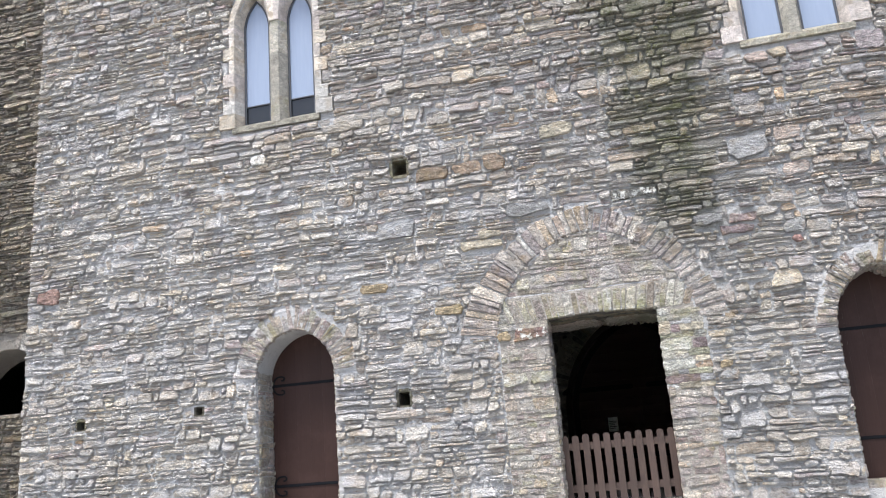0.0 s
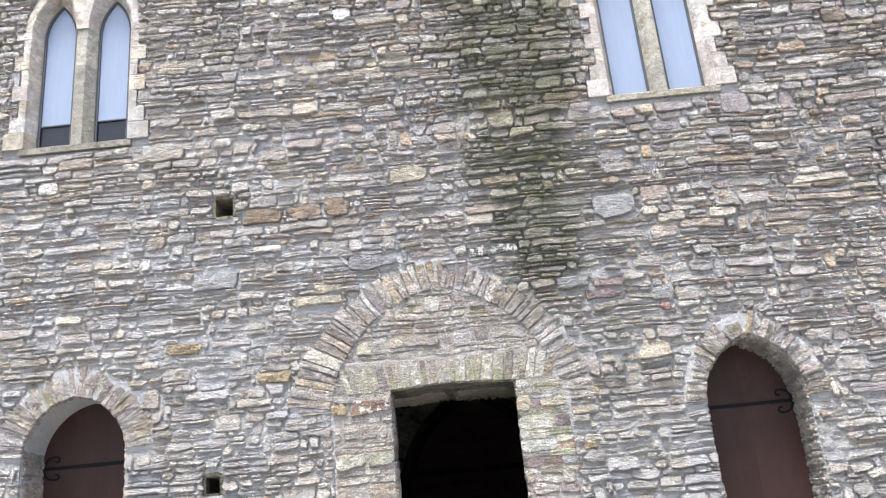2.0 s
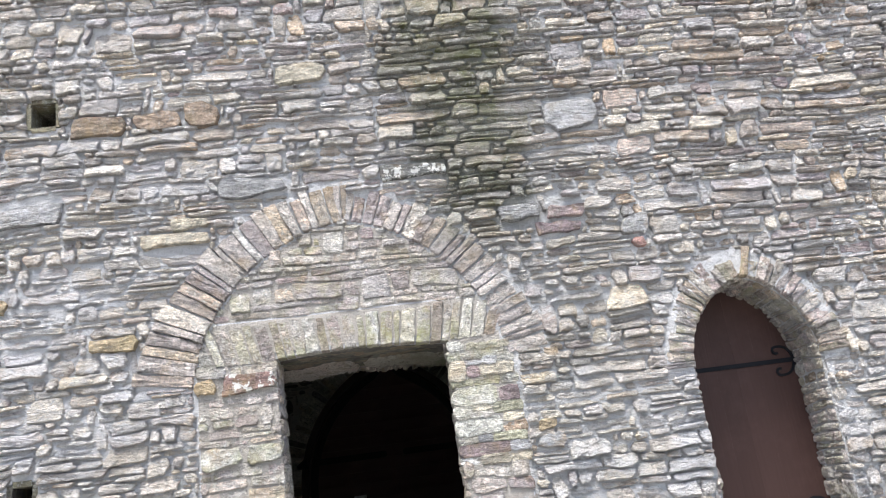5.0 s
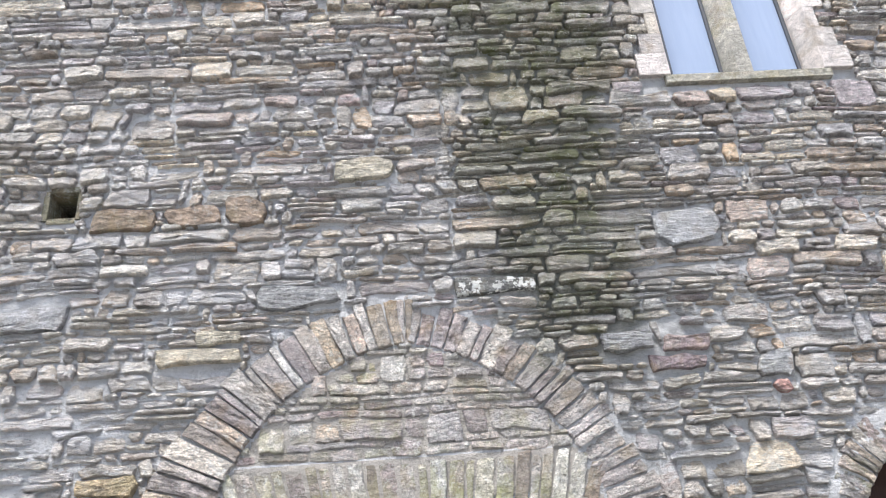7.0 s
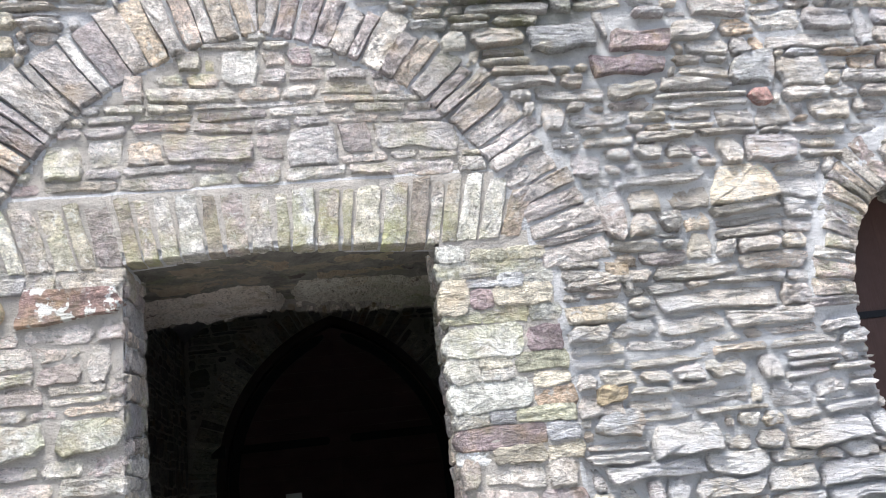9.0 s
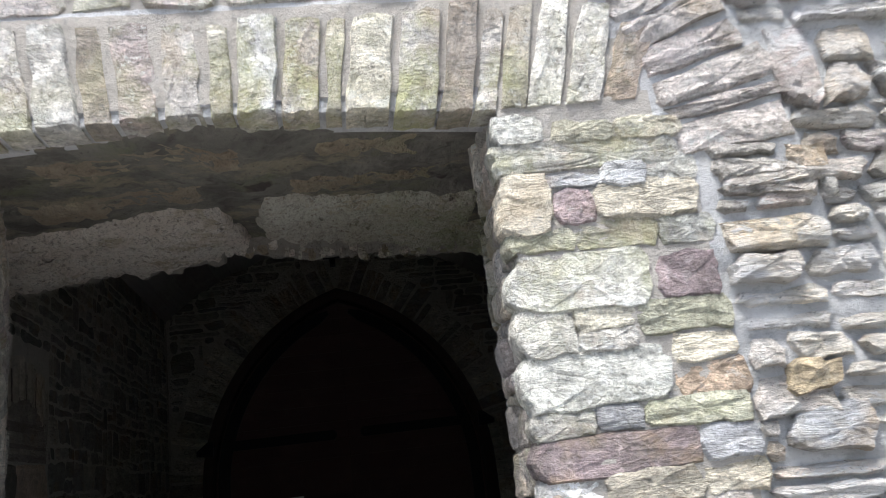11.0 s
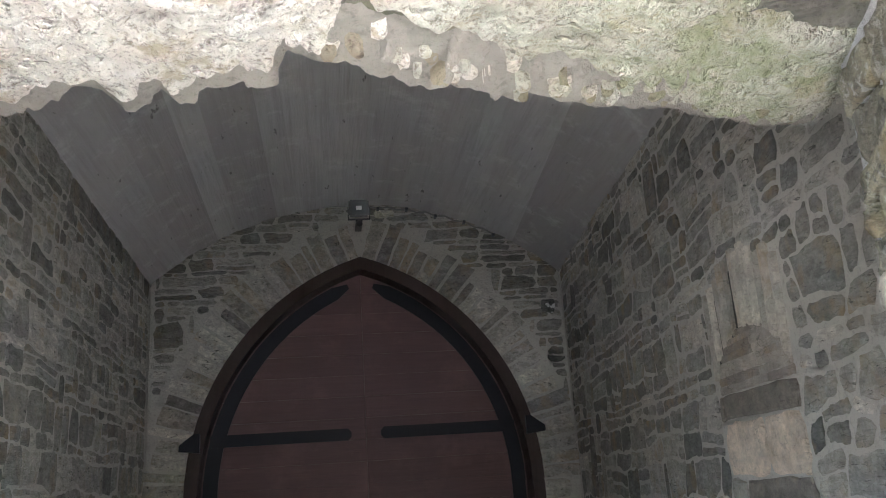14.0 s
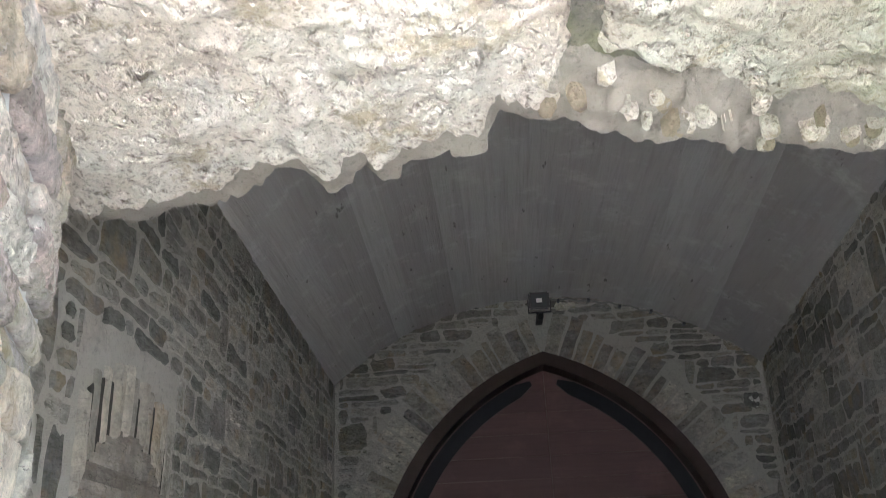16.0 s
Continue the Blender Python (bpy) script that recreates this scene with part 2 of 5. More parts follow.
# dark stone: damp on the gate jamb, painted shade in the putlog holes
DAMP_AND_SHADE = rubble_material("damp_jamb_and_hole_shade", [(0.0, (0.13, 0.12, 0.09)), (0.4, (0.22, 0.20, 0.14)), (0.7, (0.09, 0.085, 0.07)), (1.0, (0.30, 0.27, 0.19))], 0.5, moss=False, strata=False, wash=0, force=0.9, speckle=0.6, green=0.5)


def mortar_material(name, c1, c2, moss=True):
    n = Nodes(name, 0.95)
    fine, wide = n.noise(80, 8, 0.85), n.noise(2.1, 4, 0.6)
    colour = n.mix(wide, c1, c2)
    colour = n.mix(n.ramp(fine, [(0.36, 0.6), (0.45, 0.0)]), colour, tuple(0.45 * c for c in c1))
    colour = n.mix(n.ramp(n.noise(34, 6, 0.75), [(0.56, 0.0), (0.63, 0.5)]), colour, tuple(0.62 * c for c in c2))
    colour = n.mix(n.ramp(n.noise(4.3, 6, 0.7), [(0.54, 0.0), (0.70, 0.6)]), colour, tuple(0.62 * c for c in c2))
    if moss:
        colour = n.mix(n.math("MULTIPLY", moss_mask(n), 0.8), colour, (0.10, 0.10, 0.06))
    n.bump(n.math("ADD", fine, n.math("MULTIPLY", n.noise(13, 4), 1.5)), 0.06)
    return n.done(colour)


MORTAR = mortar_material("lime_mortar", (0.76, 0.75, 0.74), (0.63, 0.635, 0.645))
INFILL_MORTAR = mortar_material("buff_infill_mortar", (0.57, 0.525, 0.465), (0.45, 0.42, 0.38), False)
PASSAGE_MORTAR = mortar_material("passage_mortar", (0.61, 0.585, 0.52), (0.50, 0.475, 0.425), False)


def slab_material(name, light, dark):
    """Rough bedrock-like underside of the lintel stones, blotched with mortar, lichen and green algae."""
    n = Nodes(name, 0.95)
    x, y, z = n.xyz()
    pits = n.noise(30, 8, 0.8)
    colour = n.mix(n.ramp(n.noise(3.5, 5, 0.7), [(0.4, 0.0), (0.6, 1.0)]), dark, light)
    colour = n.mix(n.ramp(pits, [(0.36, 0.85), (0.46, 0.0)]), colour, (0.22, 0.17, 0.13))
    colour = n.mix(n.ramp(n.noise(13, 6, 0.75), [(0.30, 0.8), (0.40, 0.0)]), colour, (0.30, 0.25, 0.19))
    colour = n.mix(n.ramp(n.noise(6.5, 6, 0.75), [(0.54, 0.0), (0.62, 0.75)]), colour, (0.50, 0.42, 0.28))
    colour = n.mix(n.ramp(n.noise(70, 5, 0.8), [(0.38, 0.7), (0.47, 0.0)]), colour, (0.26, 0.21, 0.16))
    colour = n.mix(n.ramp(n.noise(9, 4, 0.6), [(0.29, 0.85), (0.34, 0.0)]), colour, (0.13, 0.10, 0.08))
    green = n.math("MULTIPLY", n.ramp(n.math("MULTIPLY_ADD", x, 0.5, 0.5), [(0.28, 0.0), (0.62, 1.0)]), n.ramp(n.noise(5, 5, 0.75), [(0.38, 0.0), (0.62, 0.8)]))
    colour = n.mix(green, colour, (0.30, 0.33, 0.17))
    n.bump(n.math("ADD", n.math("ADD", pits, n.math("MULTIPLY", n.noise(11, 6, 0.75), 2.0)), n.ramp(n.noise(26, 4, 0.6), [(0.36, 0.0), (0.46, 1.0)])), 0.10)
    return n.done(colour)


SLAB = slab_material("lintel_underside_stone", (0.86, 0.81, 0.74), (0.80, 0.71, 0.62))
GREEN_SLAB = slab_material("greenish_lintel_underside_stone", (0.68, 0.66, 0.57), (0.58, 0.53, 0.44))
BROWN_SLAB = slab_material("brown_porous_stone", (0.40, 0.34, 0.25), (0.33, 0.26, 0.18))
# near-black that stands for shade in the niche hoods' joints
GAP_SHADE = mortar_material("joint_gap_shade", (0.09, 0.083, 0.07), (0.06, 0.055, 0.05), False)


def soffit_bed_material():
    """Grey-brown bedding mortar with stones half showing through, stained green and brown."""
    n = Nodes("stained_bedding_mortar", 0.95)
    fine, wide = n.noise(60, 8, 0.8), n.noise(5.5, 5, 0.65, None, 0.6)
    c = n.mix(n.ramp(wide, [(0.38, 0.0), (0.62, 1.0)]), (0.11, 0.10, 0.085), (0.24, 0.225, 0.19))
    c = n.mix(n.ramp(n.noise(4.2, 5, 0.7, n.stretch(0.6, 1.3, 1.0)), [(0.53, 0.0), (0.60, 0.8)]), c, (0.33, 0.29, 0.20))
    c = n.mix(n.ramp(n.noise(3.1, 5, 0.7), [(0.56, 0.0), (0.68, 0.6)]), c, (0.20, 0.21, 0.11))
    c = n.mix(n.ramp(n.noise(8, 3, 0.5), [(0.30, 0.9), (0.35, 0.0)]), c, (0.05, 0.035, 0.03))
    c = n.mix(n.ramp(fine, [(0.36, 0.7), (0.46, 0.0)]), c, (0.06, 0.055, 0.045))
    n.bump(n.math("ADD", fine, n.math("MULTIPLY", wide, 3.0)), 0.05)
    return n.done(c)


SOFFIT_BED = soffit_bed_material()
EDGE_MORTAR = mortar_material("pale_edge_mortar", (0.48, 0.435, 0.375), (0.30, 0.27, 0.23), False)


def concrete_material():
    """Grey-brown concrete with the grain, joints and knots of its boards, streaked by damp."""
    n = Nodes("board_marked_vault_plaster", 0.9)
    grain = n.noise(6, 7, 0.75, n.stretch(4.0, 0.14, 4.0))
    stain = n.noise(1.8, 6, 0.7, n.stretch(2.0, 0.45, 2.0))
    r = n.geo.outputs["Random Per Island"]
    c = n.mix(stain, (0.285, 0.275, 0.265), (0.43, 0.42, 0.405))
    c = n.mix(n.math("MULTIPLY", r, 0.6), c, (0.205, 0.19, 0.18))
    c = n.mix(n.ramp(grain, [(0.48, 0.0), (0.70, 0.45)]), c, (0.19, 0.17, 0.16))
    c = n.mix(n.ramp(n.noise(3.2, 6, 0.75), [(0.54, 0.0), (0.68, 0.4)]), c, (0.50, 0.49, 0.47))
    c = n.mix(n.ramp(n.noise(9, 3, 0.5, n.stretch(2.0, 0.5, 2.0)), [(0.27, 0.8), (0.31, 0.0)]), c, (0.10, 0.09, 0.085))
    n.bump(grain, 0.012)
    return n.done(c)


VAULT = concrete_material()


def wood_material(name, dark, light, along, rough=0.6):
    n = Nodes(name, rough)
    s = [26.0, 26.0, 26.0]
    s[along] = 1.4
    g = n.noise(1.6, 6, 0.7, n.stretch(*s), 0.5)
    c = n.mix(g, dark, light)
    c = n.mix(n.math("MULTIPLY", n.chance(), 0.35), c, tuple(0.55 * v for v in dark))
    c = n.mix(n.ramp(n.noise(2.2, 5, 0.7), [(0.5, 0.0), (0.75, 0.35)]), c, tuple(1.5 * v for v in light))
    n.bump(g, 0.003)
    return n.done(c)


DOOR_PAINT = wood_material("brown_painted_boards", (0.038, 0.020, 0.017), (0.056, 0.032, 0.027), 2, 0.5)
GATE_WOOD = wood_material("dark_stained_picket_wood", (0.040, 0.024, 0.019), (0.085, 0.054, 0.042), 2, 0.7)
INNER_WOOD = wood_material("red_brown_oak_boards", (0.050, 0.028, 0.028), (0.086, 0.049, 0.047), 0, 0.6)
FRAME_WOOD = wood_material("dark_oak_frame", (0.018, 0.012, 0.011), (0.034, 0.022, 0.019), 2, 0.6)


def plain(name, colour, rough=0.5, metal=0.0, depth=0.002, vary=0.25):
    n = Nodes(name, rough, metal)
    g = n.noise(30, 5, 0.7)
    c = n.mix(n.noise(4, 4, 0.6), colour, tuple(v * (1 - vary) for v in colour))
    n.bump(g, depth)
    return n.done(c)


IRON = plain("black_wrought_iron", (0.010, 0.011, 0.014), 0.6, 0.0)
IRON.node_tree.nodes["Principled BSDF"].inputs["Specular IOR Level"].default_value = 0.1
for wood in (INNER_WOOD, FRAME_WOOD, DOOR_PAINT):
    wood.node_tree.nodes["Principled BSDF"].inputs["Specular IOR Level"].default_value = 0.15
LAMP_BLACK = plain("black_powder_coat", (0.02, 0.02, 0.022), 0.45)
LAMP_GLASS = plain("floodlight_glass", (0.07, 0.075, 0.08), 0.12, 0.0, 0.0005)
CABLE_GREY = plain("grey_cable_sheath", (0.24, 0.235, 0.22), 0.6)
WHITE_PAINT = plain("white_painted_metal", (0.75, 0.75, 0.73), 0.5)
LEAD = plain("grey_window_lead", (0.06, 0.065, 0.075), 0.5)
BLACK_PANE = plain("dark_lower_pane", (0.02, 0.022, 0.025), 0.15)
GRAVEL = plain("pale_gravel", (0.36, 0.355, 0.34), 0.95, 0.0, 0.02, 0.4)
FLAGS = plain("passage_paving", (0.42, 0.40, 0.37), 0.9, 0.0, 0.01, 0.4)
ROOF_AND_ROOM = plain("roof_and_dark_room_grey", (0.16, 0.16, 0.16), 0.9, 0.0, 0.01)


def pane_material():
    """Pale blue glazing sheet, rain-streaked, with a glossy face."""
    n = Nodes("pale_blue_glazing", 0.08)
    streak = n.noise(3, 5, 0.6, n.stretch(9.0, 9.0, 0.7))
    c = n.mix(streak, (0.225, 0.275, 0.375), (0.275, 0.33, 0.43))
    return n.done(c, n.math("MULTIPLY_ADD", streak, 0.25, 0.05))


PANE = pane_material()


# ---- mesh helpers ----
def mesh_object(name, verts, faces, material, parent=None, label="", smooth=False):
    me = bpy.data.meshes.new(name)
    me.from_pydata([tuple(v) for v in verts], [], faces)
    me.validate()
    bm = bmesh.new()
    bm.from_mesh(me)
    bmesh.ops.recalc_face_normals(bm, faces=bm.faces)
    bm.to_mesh(me)
    bm.free()
    if smooth:
        me.polygons.foreach_set("use_smooth", [True] * len(me.polygons))
    me.materials.append(material)
    ob = new(name, me)
    if parent is not None:
        ob.parent = parent
    if label:
        ob["label"] = label
    return ob


def raw_object(name, verts, faces, material, parent=None, smooth=None):
    """The same with the faces' own winding kept, for large meshes of many pieces."""
    me = bpy.data.meshes.new(name)
    me.from_pydata(verts, [], faces)
    me.materials.append(material)
    if smooth:
        me.polygons.foreach_set("use_smooth", smooth)
    ob = new(name, me)
    if parent is not None:
        ob.parent = parent
    return ob


def part(name, bm, material, parent, label=""):
    me = bpy.data.meshes.new(name)
    bmesh.ops.recalc_face_normals(bm, faces=bm.faces)
    bm.to_mesh(me)
    bm.free()
    me.materials.append(material)
    ob = new(name, me)
    ob.parent = parent
    if label:
        ob["label"] = label
    return ob


def box(bm, x0, x1, y0, y1, z0, z1, bevel=0.0):
    m = Matrix.Translation(((x0 + x1) / 2, (y0 + y1) / 2, (z0 + z1) / 2)) @ Matrix.Diagonal((x1 - x0, y1 - y0, z1 - z0, 1))
    made = bmesh.ops.create_cube(bm, size=1, matrix=m)["verts"]
    if bevel:
        edges = list({e for v in made for e in v.link_edges})
        bmesh.ops.bevel(bm, geom=edges, offset=bevel, segments=2, affect="EDGES")
    return bm


def prism(loop, y0, y1):
    """Vertices and faces of an upright (x, z) outline carried from y0 to y1."""
    k = len(loop)
    verts = [(x, y0, z) for x, z in loop] + [(x, y1, z) for x, z in loop]
    faces = [tuple(range(k)), tuple(range(2 * k - 1, k - 1, -1))]
    faces += [(i, k + i, k + (i + 1) % k, (i + 1) % k) for i in range(k)]
    return verts, faces


def ribbon(inner, outer, y0, y1):
    """A band between two open outlines of as many points, carried from y0 to y1."""
    k = len(inner)
    verts = [(x, y, z) for y in (y0, y1) for line in (inner, outer) for x, z in line]
    faces = []
    for i in range(k - 1):
        a, b = i, k + i
        faces += [(a, b, b + 1, a + 1), (2 * k + a, 2 * k + a + 1, 2 * k + b + 1, 2 * k + b),
                  (a, a + 1, 2 * k + a + 1, 2 * k + a), (b, 2 * k + b, 2 * k + b + 1, b + 1)]
    for i in (0, k - 1):
        faces.append((i, k + i, 3 * k + i, 2 * k + i))
    return verts, faces


class Arch:
    """A pointed arch: middle cx, half width a, springing z0, apex z1."""

    def __init__(self, cx, a, z0, z1):
        self.cx, self.a, self.z0, self.z1 = cx, a, z0, z1
        h = z1 - z0
        self.r = (a * a + h * h) / (2 * a)
        self.top = math.asin(min(1.0, h / self.r))

    def point(self, side, ang, out=0.0):
        """On the left (-1) or right (1) limb, at an angle above the springing."""
        r = self.r + out
        return (self.cx + side * (r * math.cos(ang) - (self.r - self.a)), self.z0 + r * math.sin(ang))

    def line(self, n=10, out=0.0):
        """From the left springing over the apex to the right one."""
        top = math.acos(min(1.0, (self.r - self.a) / (self.r + out)))
        left = [self.point(-1, top * i / n, out) for i in range(n + 1)]
        right = [self.point(1, top * i / n, out) for i in range(n - 1, -1, -1)]
        return left + right

    def opening(self, bottom, n=10):
        line = self.line(n)
        return [(line[0][0], bottom)] + line + [(line[-1][0], bottom)]

    def half(self, z, out=0.0):
        """Half the width at height z, or None over the apex."""
        if z <= self.z0:
            return self.a + out
        rr = (self.r + out) ** 2 - (z - self.z0) ** 2
        if rr <= 0:
            return None
        w = math.sqrt(rr) - (self.r - self.a)
        return w if w > 0 else None


def holed_wall(name, outer, holes, y0, y1, material, parent=None):
    """A wall with openings through it; a hole is a front outline and a back outline of as many points."""
    bm = bmesh.new()
    for y, k in ((y0, 0), (y1, 1)):
        edges = []
        for loop in [outer] + [h[k] for h in holes]:
            vs = [bm.verts.new((x, y, z)) for x, z in loop]
            edges += [bm.edges.new((vs[i], vs[(i + 1) % len(vs)])) for i in range(len(vs))]
        bmesh.ops.triangle_fill(bm, edges=edges, use_beauty=True, use_dissolve=False)
    for f, b in [(outer, outer)] + list(holes):
        k = len(f)
        vs = [bm.verts.new((x, y0, z)) for x, z in f] + [bm.verts.new((x, y1, z)) for x, z in b]
        for i in range(k):
            bm.faces.new((vs[i], vs[(i + 1) % k], vs[k + (i + 1) % k], vs[k + i]))
    bmesh.ops.remove_doubles(bm, verts=bm.verts, dist=0.0005)
    bmesh.ops.recalc_face_normals(bm, faces=bm.faces)
    me = bpy.data.meshes.new(name)
    bm.to_mesh(me)
    bm.free()
    me.materials.append(material)
    ob = new(name, me)
    if parent is not None:
        ob.parent = parent
    return ob


# ---- stones ----
RNG = np.random.default_rng(7)


def stone_outline(u0, u1, v0, v1, rough=1.0):
    """An irregular, slightly tapered and tilted stone face of 12 corners within a rectangle."""
    w, h = u1 - u0, v1 - v0
    j = RNG.uniform(-1, 1, (12, 2)) * rough
    e = min(0.09, 0.14 * h / w)
    taper, skew, lean = RNG.uniform(-0.22, 0.22) * rough, RNG.uniform(-0.25, 0.25) * rough * h, RNG.uniform(-0.03, 0.03) * rough
    base = [(e, 0.02), (0.3, 0.0), (0.7, 0.0), (1 - e, 0.02), (1, 0.3), (1, 0.7), (1 - e, 0.98), (0.68, 1.0), (0.32, 1.0), (e, 0.98), (0, 0.72), (0, 0.28)]
    pts = []
    for (a, b), (ja, jb) in zip(base, j):
        b = 0.5 + (b - 0.5) * (1 + taper * (a - 0.5) * 2) + 0.11 * jb
        pts.append((u0 + w * a + ja * min(0.035 * w, 0.16 * h) + skew * (b - 0.5), v0 + h * b + lean * w * (a - 0.5)))
    return pts


def ragged_outline(pts, jag):
    """The outline with a broken-off point or two between its corners."""
    out = []
    for (x0, z0), (x1, z1) in zip(pts, pts[1:] + pts[:1]):
        out.append((x0, z0))
        ln = math.hypot(x1 - x0, z1 - z0)
        if ln > 0.035:
            f, k = RNG.uniform(0.3, 0.7), RNG.uniform(-0.8, 0.7) * min(jag, 0.2 * ln) / ln
            out.append((x0 + (x1 - x0) * f - (z1 - z0) * k, z0 + (z1 - z0) * f + (x1 - x0) * k))
    return out


def carve(pts, back, proud, tilt=0.0, edge=0.014, relief=1.0):
    """Local (u, v, d) vertices and faces of one stone with that outline: d is how far it stands out. Its face is split in layers."""
    p = np.array(pts)
    pts = ragged_outline(pts, min(0.010, 0.13 * (p.max(0) - p.min(0)).min()))
    k = len(pts)
    p = np.array(pts)
    c = p.mean(0)
    size = np.abs(p - c).max(0)
    inset = 1 - np.minimum(0.42, edge * RNG.uniform(0.5, 1.3, (k, 1)) / np.maximum(size, 0.02))
    mid = c + RNG.uniform(-0.2, 0.2, 2) * size
    vs = [(u, v, -back) for u, v in pts]
    rough = relief * min(0.0075, 0.2 * size.min())
    seed = RNG.uniform(0, 50)
    split = RNG.uniform(-0.5, 0.5) * size[1]
    step = RNG.uniform(-0.9, 1.2) * rough

    def face(u, v):
        return tilt * (v - c[1]) + 1.1 * rough * noise.noise((u * 7, v * 38, seed)) + (step if v - c[1] > split + 0.1 * (u - c[0]) else 0.0)

    for u, v in pts:
        vs.append((u, v, proud * 0.72 + face(u, v) + RNG.uniform(-rough, 0.3 * rough)))
    for u, v in c + (p - c) * inset:
        vs.append((u, v, proud + face(u, v) + RNG.uniform(-0.5 * rough, 0.5 * rough)))
    for u, v in mid + (p - c) * inset * RNG.uniform(0.42, 0.6):
        vs.append((u, v, proud + face(u, v) + RNG.uniform(-0.2 * rough, 1.0 * rough)))
    vs.append((mid[0], mid[1], proud + RNG.uniform(0.0, rough)))
    fs = []
    for ring_ in range(3):
        a, b = ring_ * k, (ring_ + 1) * k
        fs += [(a + i, a + (i + 1) % k, b + (i + 1) % k, b + i) for i in range(k)]
    fs += [(3 * k + i, 3 * k + (i + 1) % k, 4 * k) for i in range(k)]
    return vs, fs


class Pile:
    """Stones gathered for one wall: the ones marked single become objects of their own, the rest one mesh."""

    def __init__(self, place):
        self.place, self.loose, self.single, self.count = place, [], [], 0

    def add(self, pts, back, proud, tilt=0.0, edge=0.014, single=False, relief=1.0):
        vs, fs = carve(pts, back, proud, tilt, edge, relief)
        vs = [self.place(*v) for v in vs]
        if single:
            self.single.append((vs, fs))
        else:
            self.loose.append((vs, fs))
            self.count += 1

    def build(self, name, material, parent, piece="stone"):
        if len(self.single) + self.count <= 300:
            self.single += self.loose
        elif self.loose:
            v, f = [], []
            for vs, fs in self.loose:
                n = len(v)
                v += vs
                f += [tuple(i + n for i in q) for q in fs]
            tagged(raw_object(name, v, f, material, parent), kind="stuff")
        for vs, fs in self.single:
            raw_object(piece, vs, fs, material, parent)


def free_runs(lo, hi, u0, u1, blockers):
    """The stretches of u that no blocker takes between two heights."""
    cuts = []
    for b in blockers:
        spans = [s for s in (b(lo), b((lo + hi) / 2), b(hi)) if s]
        if spans:
            cuts.append((min(s[0] for s in spans), max(s[1] for s in spans)))
    runs, at = [], u0
    for a, b in sorted(cuts):
        if a > at:
            runs.append((at, min(a, u1)))
        at = max(at, b)
    if at < u1:
        runs.append((at, u1))
    return [r for r in runs if r[1] - r[0] > 0.05]


